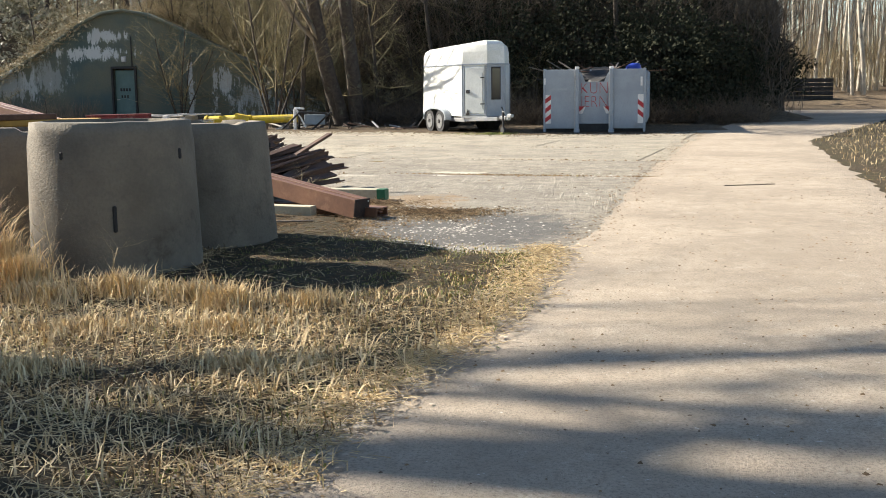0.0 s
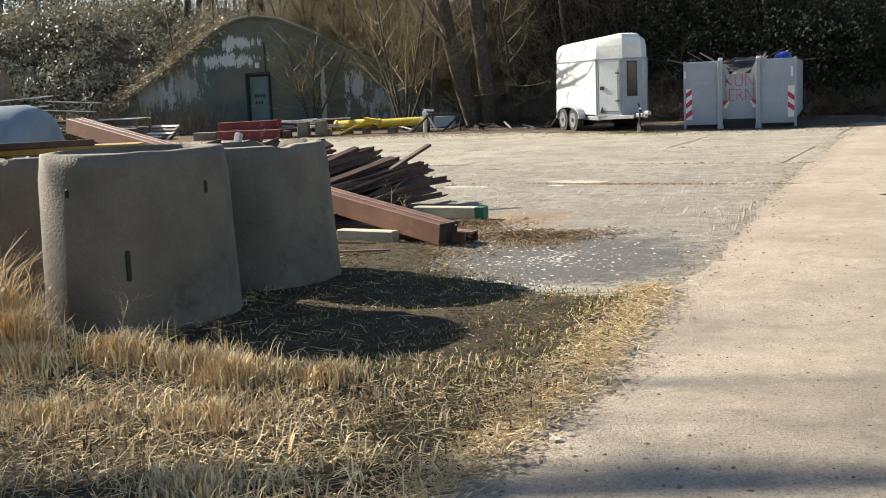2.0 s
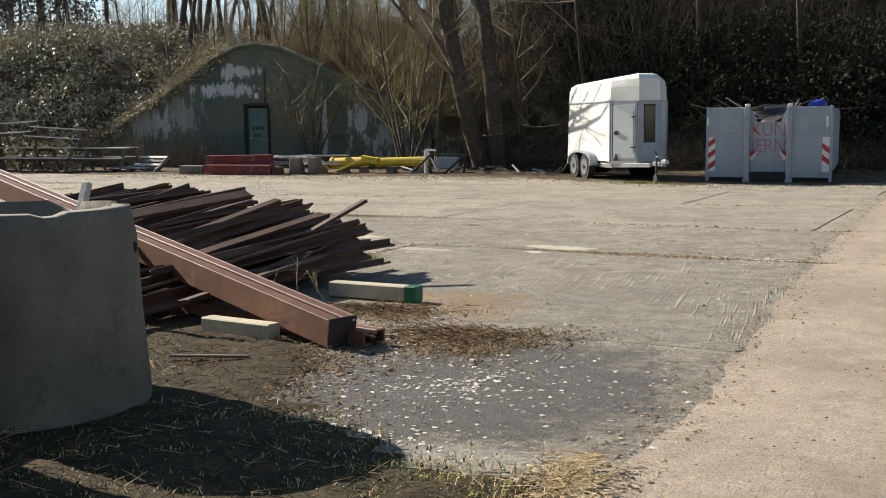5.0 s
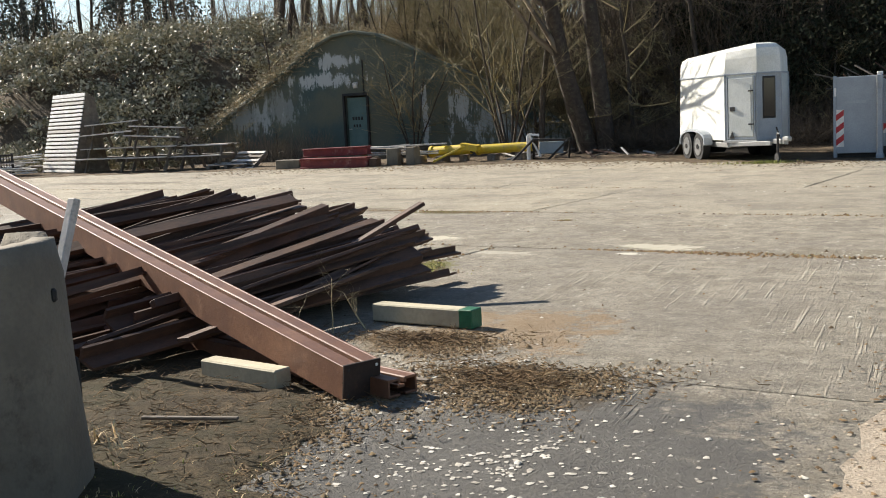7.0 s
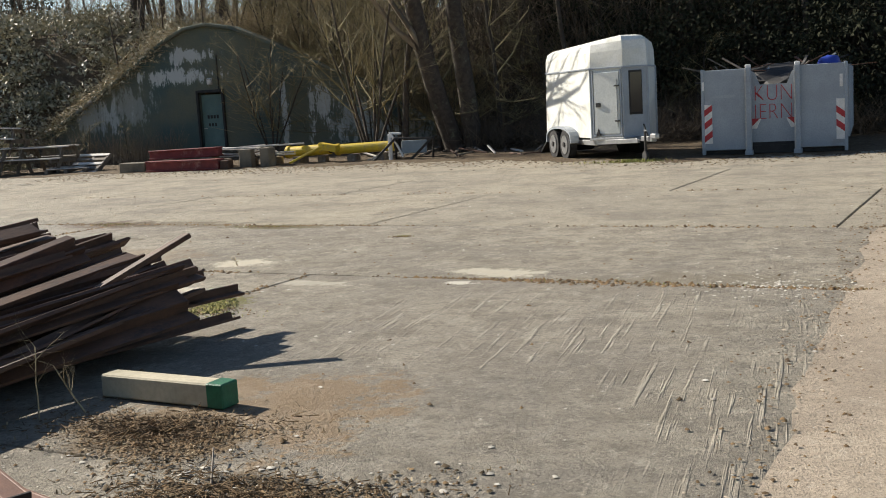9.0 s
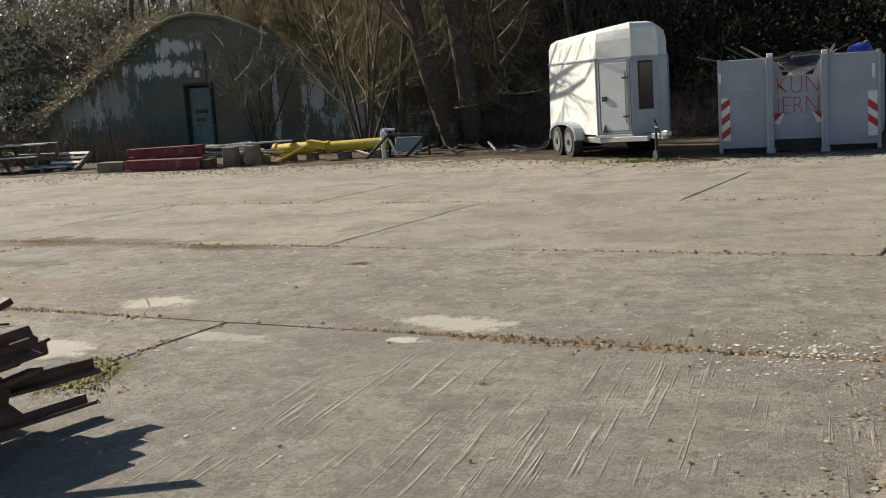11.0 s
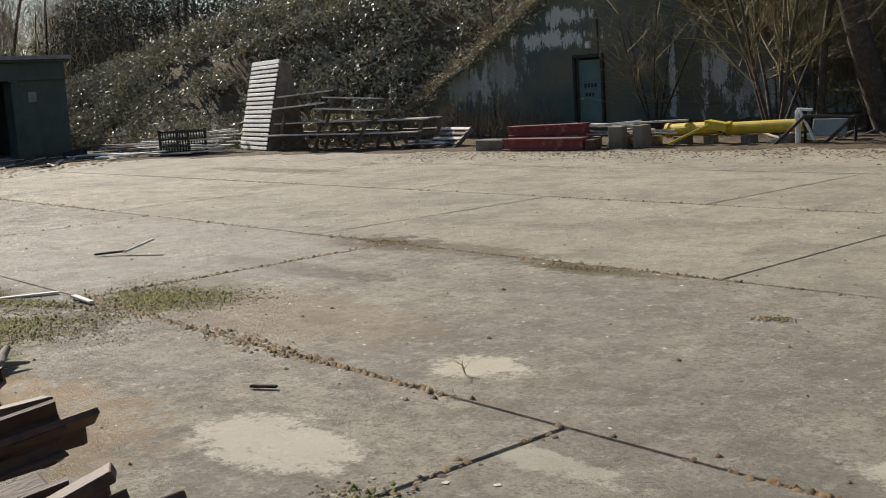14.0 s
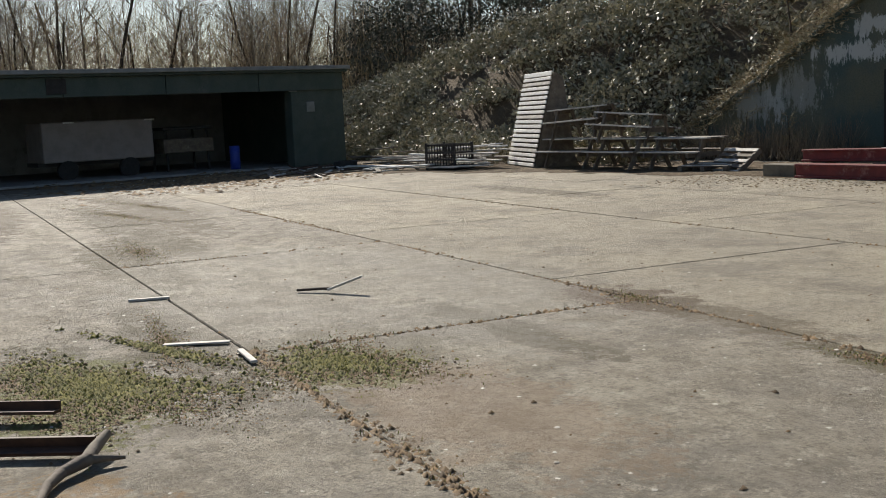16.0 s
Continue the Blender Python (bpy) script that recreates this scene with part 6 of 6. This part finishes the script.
tagged(raw("far_wood", *tubes(far, 4), M_TWIG), "leafless wood in the distance", "wood", kind="stuff")


# ---- brush, brambles and evergreens ----
def rods(name, base, d, L, r, material, label, category="brush"):
    n = len(base)
    tip = base + d * L[:, None]
    return tagged(raw(name, *tubes(list(zip(base, np.full(n, r), tip, np.full(n, r * 0.25))), 3), material), label, category, kind="stuff")


def cloud(n, x0, x1, y0, y1, rise):
    x, y = rng.uniform(x0, x1, n), rng.uniform(y0, y1, n)
    return np.stack([x, y, height(x, y) + rng.uniform(0, 1, n) * rise], 1)


def spray(n, up=0.9, wide=0.7):
    d = np.stack([rng.normal(0, wide, n), rng.normal(0, wide, n), np.abs(rng.normal(up, 0.4, n))], 1)
    return d / np.linalg.norm(d, axis=1)[:, None]


b = cloud(9000, -19.5, 3.5, 34.5, 44, 0.15)
rods("dry_brush", b, spray(len(b), 0.7, 0.9), rng.uniform(0.3, 1.2, len(b)), 0.011, M_BRUSH, "dry brown brush covering the mound")
b = cloud(6000, -14.0, -7.0, 34.35, 36.0, 0.2)
d = spray(len(b), 0.35, 0.7)
d[:, 1] -= 0.35
rods("dry_brush", b, d, rng.uniform(0.4, 1.3, len(b)), 0.007, M_BRUSH, "dry twigs hanging over the bunker front")
# dark rods thicken the wood in place of the shade behind the trailer
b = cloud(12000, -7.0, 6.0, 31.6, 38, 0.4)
rods("undergrowth", b, spray(len(b), 0.8, 0.9), rng.uniform(0.3, 1.0, len(b)), 0.009, M_DARKBRUSH, "tangled undergrowth behind the trailer, deep shade put into its colour")
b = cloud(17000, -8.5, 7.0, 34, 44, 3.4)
rods("undergrowth", b, spray(len(b), 1.0, 0.6), rng.uniform(0.8, 2.2, len(b)), 0.012, M_DARKBRUSH, "tangled thicket behind the trailer, deep shade put into its colour")
b = cloud(11000, -62, 8, 38, 56, 0.8)
rods("undergrowth", b, spray(len(b), 1.2, 0.5), rng.uniform(0.8, 2.4, len(b)), 0.010, M_TWIG, "leafless undergrowth of the wood")
b = cloud(5000, 9, 34, 62, 80, 2.0)
rods("undergrowth", b, spray(len(b), 1.4, 0.4), rng.uniform(0.8, 2.4, len(b)), 0.012, M_BRUSH, "pale dry undergrowth along the lane")
b = cloud(1000, -20.8, -15.8, 33.0, 33.8, 0.1)
rods("dry_brush", b, spray(len(b), 1.4, 0.5), rng.uniform(0.3, 1.0, len(b)), 0.006, M_TWIG, "dry weeds against the bunker wall")


b = np.stack([rng.uniform(-75, -42.5, 9000), rng.uniform(0, 60, 9000), rng.uniform(0, 3.2, 9000)], 1)
b = np.concatenate([b, np.stack([rng.uniform(-70, -44, 12000), rng.uniform(0, 60, 12000), rng.uniform(2, 6.5, 12000)], 1)])
rods("undergrowth", b, spray(len(b), 1.2, 0.5), rng.uniform(0.8, 2.2, len(b)), 0.012, M_BRUSH, "brown leafless thicket behind the shed")


def bramble():
    n = 400
    cx, cy = rng.uniform(-44, -17.5, n), rng.uniform(30.9, 41, n)
    keep = (cx < -21) | (cy > 34.9 + (cx + 21) * 0.3)
    cx, cy = cx[keep], cy[keep]
    cz = height(cx, cy)
    pts, canes = [], []
    for x, y, z in zip(cx, cy, cz):
        r = rng.uniform(0.5, 1.3)
        m = int(300 * r)
        q = rng.normal(size=(m, 3))
        q /= np.linalg.norm(q, axis=1)[:, None]
        q[:, 2] = np.abs(q[:, 2])
        pts.append(np.array([x, y, z]) + q * rng.uniform(0.55, 1.05, m)[:, None] * [r, r, r * 0.85])
        canes.append(np.array([x, y, z]) + rng.normal(0, 0.3, (7, 3)) * [1, 1, 0.2])
    leaves("bramble_leaves", np.concatenate(pts), 0.085, M_BRAMBLE, "glossy grey-green bramble leaves over the bank")
    c = np.concatenate(canes)
    rods("bramble_canes", c, spray(len(c), 0.7, 0.9), rng.uniform(0.5, 1.6, len(c)), 0.007, M_BRUSH, "arching brown bramble canes", "shrub")


bramble()
x = rng.uniform(-21.4, -16.0, 5200)
edge_z = np.interp(x, *zip(*PROFILE))
drape = np.stack([x, rng.uniform(33.75, 34.7, len(x)), edge_z + rng.normal(0.10, 0.16, len(x))], 1)
leaves("bramble_leaves", drape[::2], 0.06, M_BRAMBLE, "bramble leaves spilling over the bunker edge")
d = spray(2600, 0.3, 0.8)
d[:, 2] -= 0.35
rods("dry_brush", drape[1::2], d, rng.uniform(0.2, 0.7, 2600), 0.006, M_BRUSH, "dry stems hanging over the bunker edge")


def evergreen(x, y, r, h, n, label, leaf=0.06, material=M_DARKLEAF):
    q = rng.normal(size=(n, 3))
    q /= np.linalg.norm(q, axis=1)[:, None]
    lump = 1 + 0.25 * np.sin(q[:, 0] * 5 + x) * np.sin(q[:, 1] * 6 + y) + 0.15 * np.sin(q[:, 2] * 9)
    p = q * (rng.uniform(0.3, 1.0, n) ** 0.5 * lump)[:, None] * [r, r, h / 2]
    return leaves("evergreen_shrub", p + [x, y, float(height(x, y)) + h / 2], leaf, material, label)


# dark shrubs, most of them added where only shade lies behind the trailer
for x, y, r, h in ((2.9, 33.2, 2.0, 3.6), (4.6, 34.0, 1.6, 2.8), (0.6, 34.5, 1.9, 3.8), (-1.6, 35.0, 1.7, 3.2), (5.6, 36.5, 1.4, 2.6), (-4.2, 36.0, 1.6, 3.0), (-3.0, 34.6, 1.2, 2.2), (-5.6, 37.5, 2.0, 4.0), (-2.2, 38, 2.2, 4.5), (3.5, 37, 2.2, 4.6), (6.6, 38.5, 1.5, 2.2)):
    evergreen(x, y, r, h, int(3600 * r), "dense dark evergreen shrub filling in for woodland shade")
for x, y, r, h in ((-46, 42, 3.5, 7), (-40, 45, 3.0, 6.5), (-52, 44, 3.5, 6), (-33, 47, 3, 8)):
    evergreen(x, y, r, h, 9000, "dark ivy-clad thicket behind the shed", 0.10, M_IVY)

# out of view, added only to cast shade on the near verge
evergreen(-4.6, 3.15, 1.1, 2.0, 9000, "unseen evergreen shrub added to shade the verge")

# stacked dark timbers far along the lane
for k in range(6):
    o = stick((8.6, 56.5 + 0.1 * (k % 2), 0.2 + 0.22 * k), (12.6, 57.2, 0.2 + 0.22 * k), 0.5, 0.2, M_BLACK, "timber_baulk", bevel=0.02)
    tagged(o, "black tarred timber baulk in a stack", "timber", "stacked timbers")

# ---- yard slabs ----
slabs = thing("concrete_yard", Matrix(), "old cracked concrete yard of large slabs", "yard", kind="structure")
RB = random.Random(2)
for j, cuts in enumerate(CROSS):
    us = sorted([-34.0, 2.3, *cuts, *[min(cuts) - 5.2 * k for k in range(1, 6) if min(cuts) - 5.2 * k > -33]])
    if j == 0:
        us = [u for u in us if u > -12]
    for u0, u1 in zip(us, us[1:]):
        v0, v1, g = ROWS[j], ROWS[j + 1], 0.008
        c = [(u0 + g, v0 + g), (u1 - g, v0 + g), (u1 - g, v1 - g), (u0 + g, v1 - g)]
        z = [RB.gauss(0, 0.0015) for _ in range(4)]
        top = [Vector((*(a * U + b * V), dz)) for (a, b), dz in zip(c, z)]
        mid = sum(top, Vector()) / 4
        bm = bmesh.new()
        t0 = [bm.verts.new(p + (mid - p).normalized() * 0.012) for p in top]
        t1 = [bm.verts.new(p - Vector((0, 0, 0.012))) for p in top]
        t2 = [bm.verts.new(p - Vector((0, 0, 0.15))) for p in top]
        bm.faces.new(t0)
        for a, b in ((t1, t0), (t2, t1)):
            for k in range(4):
                bm.faces.new((a[k], a[(k + 1) % 4], b[(k + 1) % 4], b[k]))
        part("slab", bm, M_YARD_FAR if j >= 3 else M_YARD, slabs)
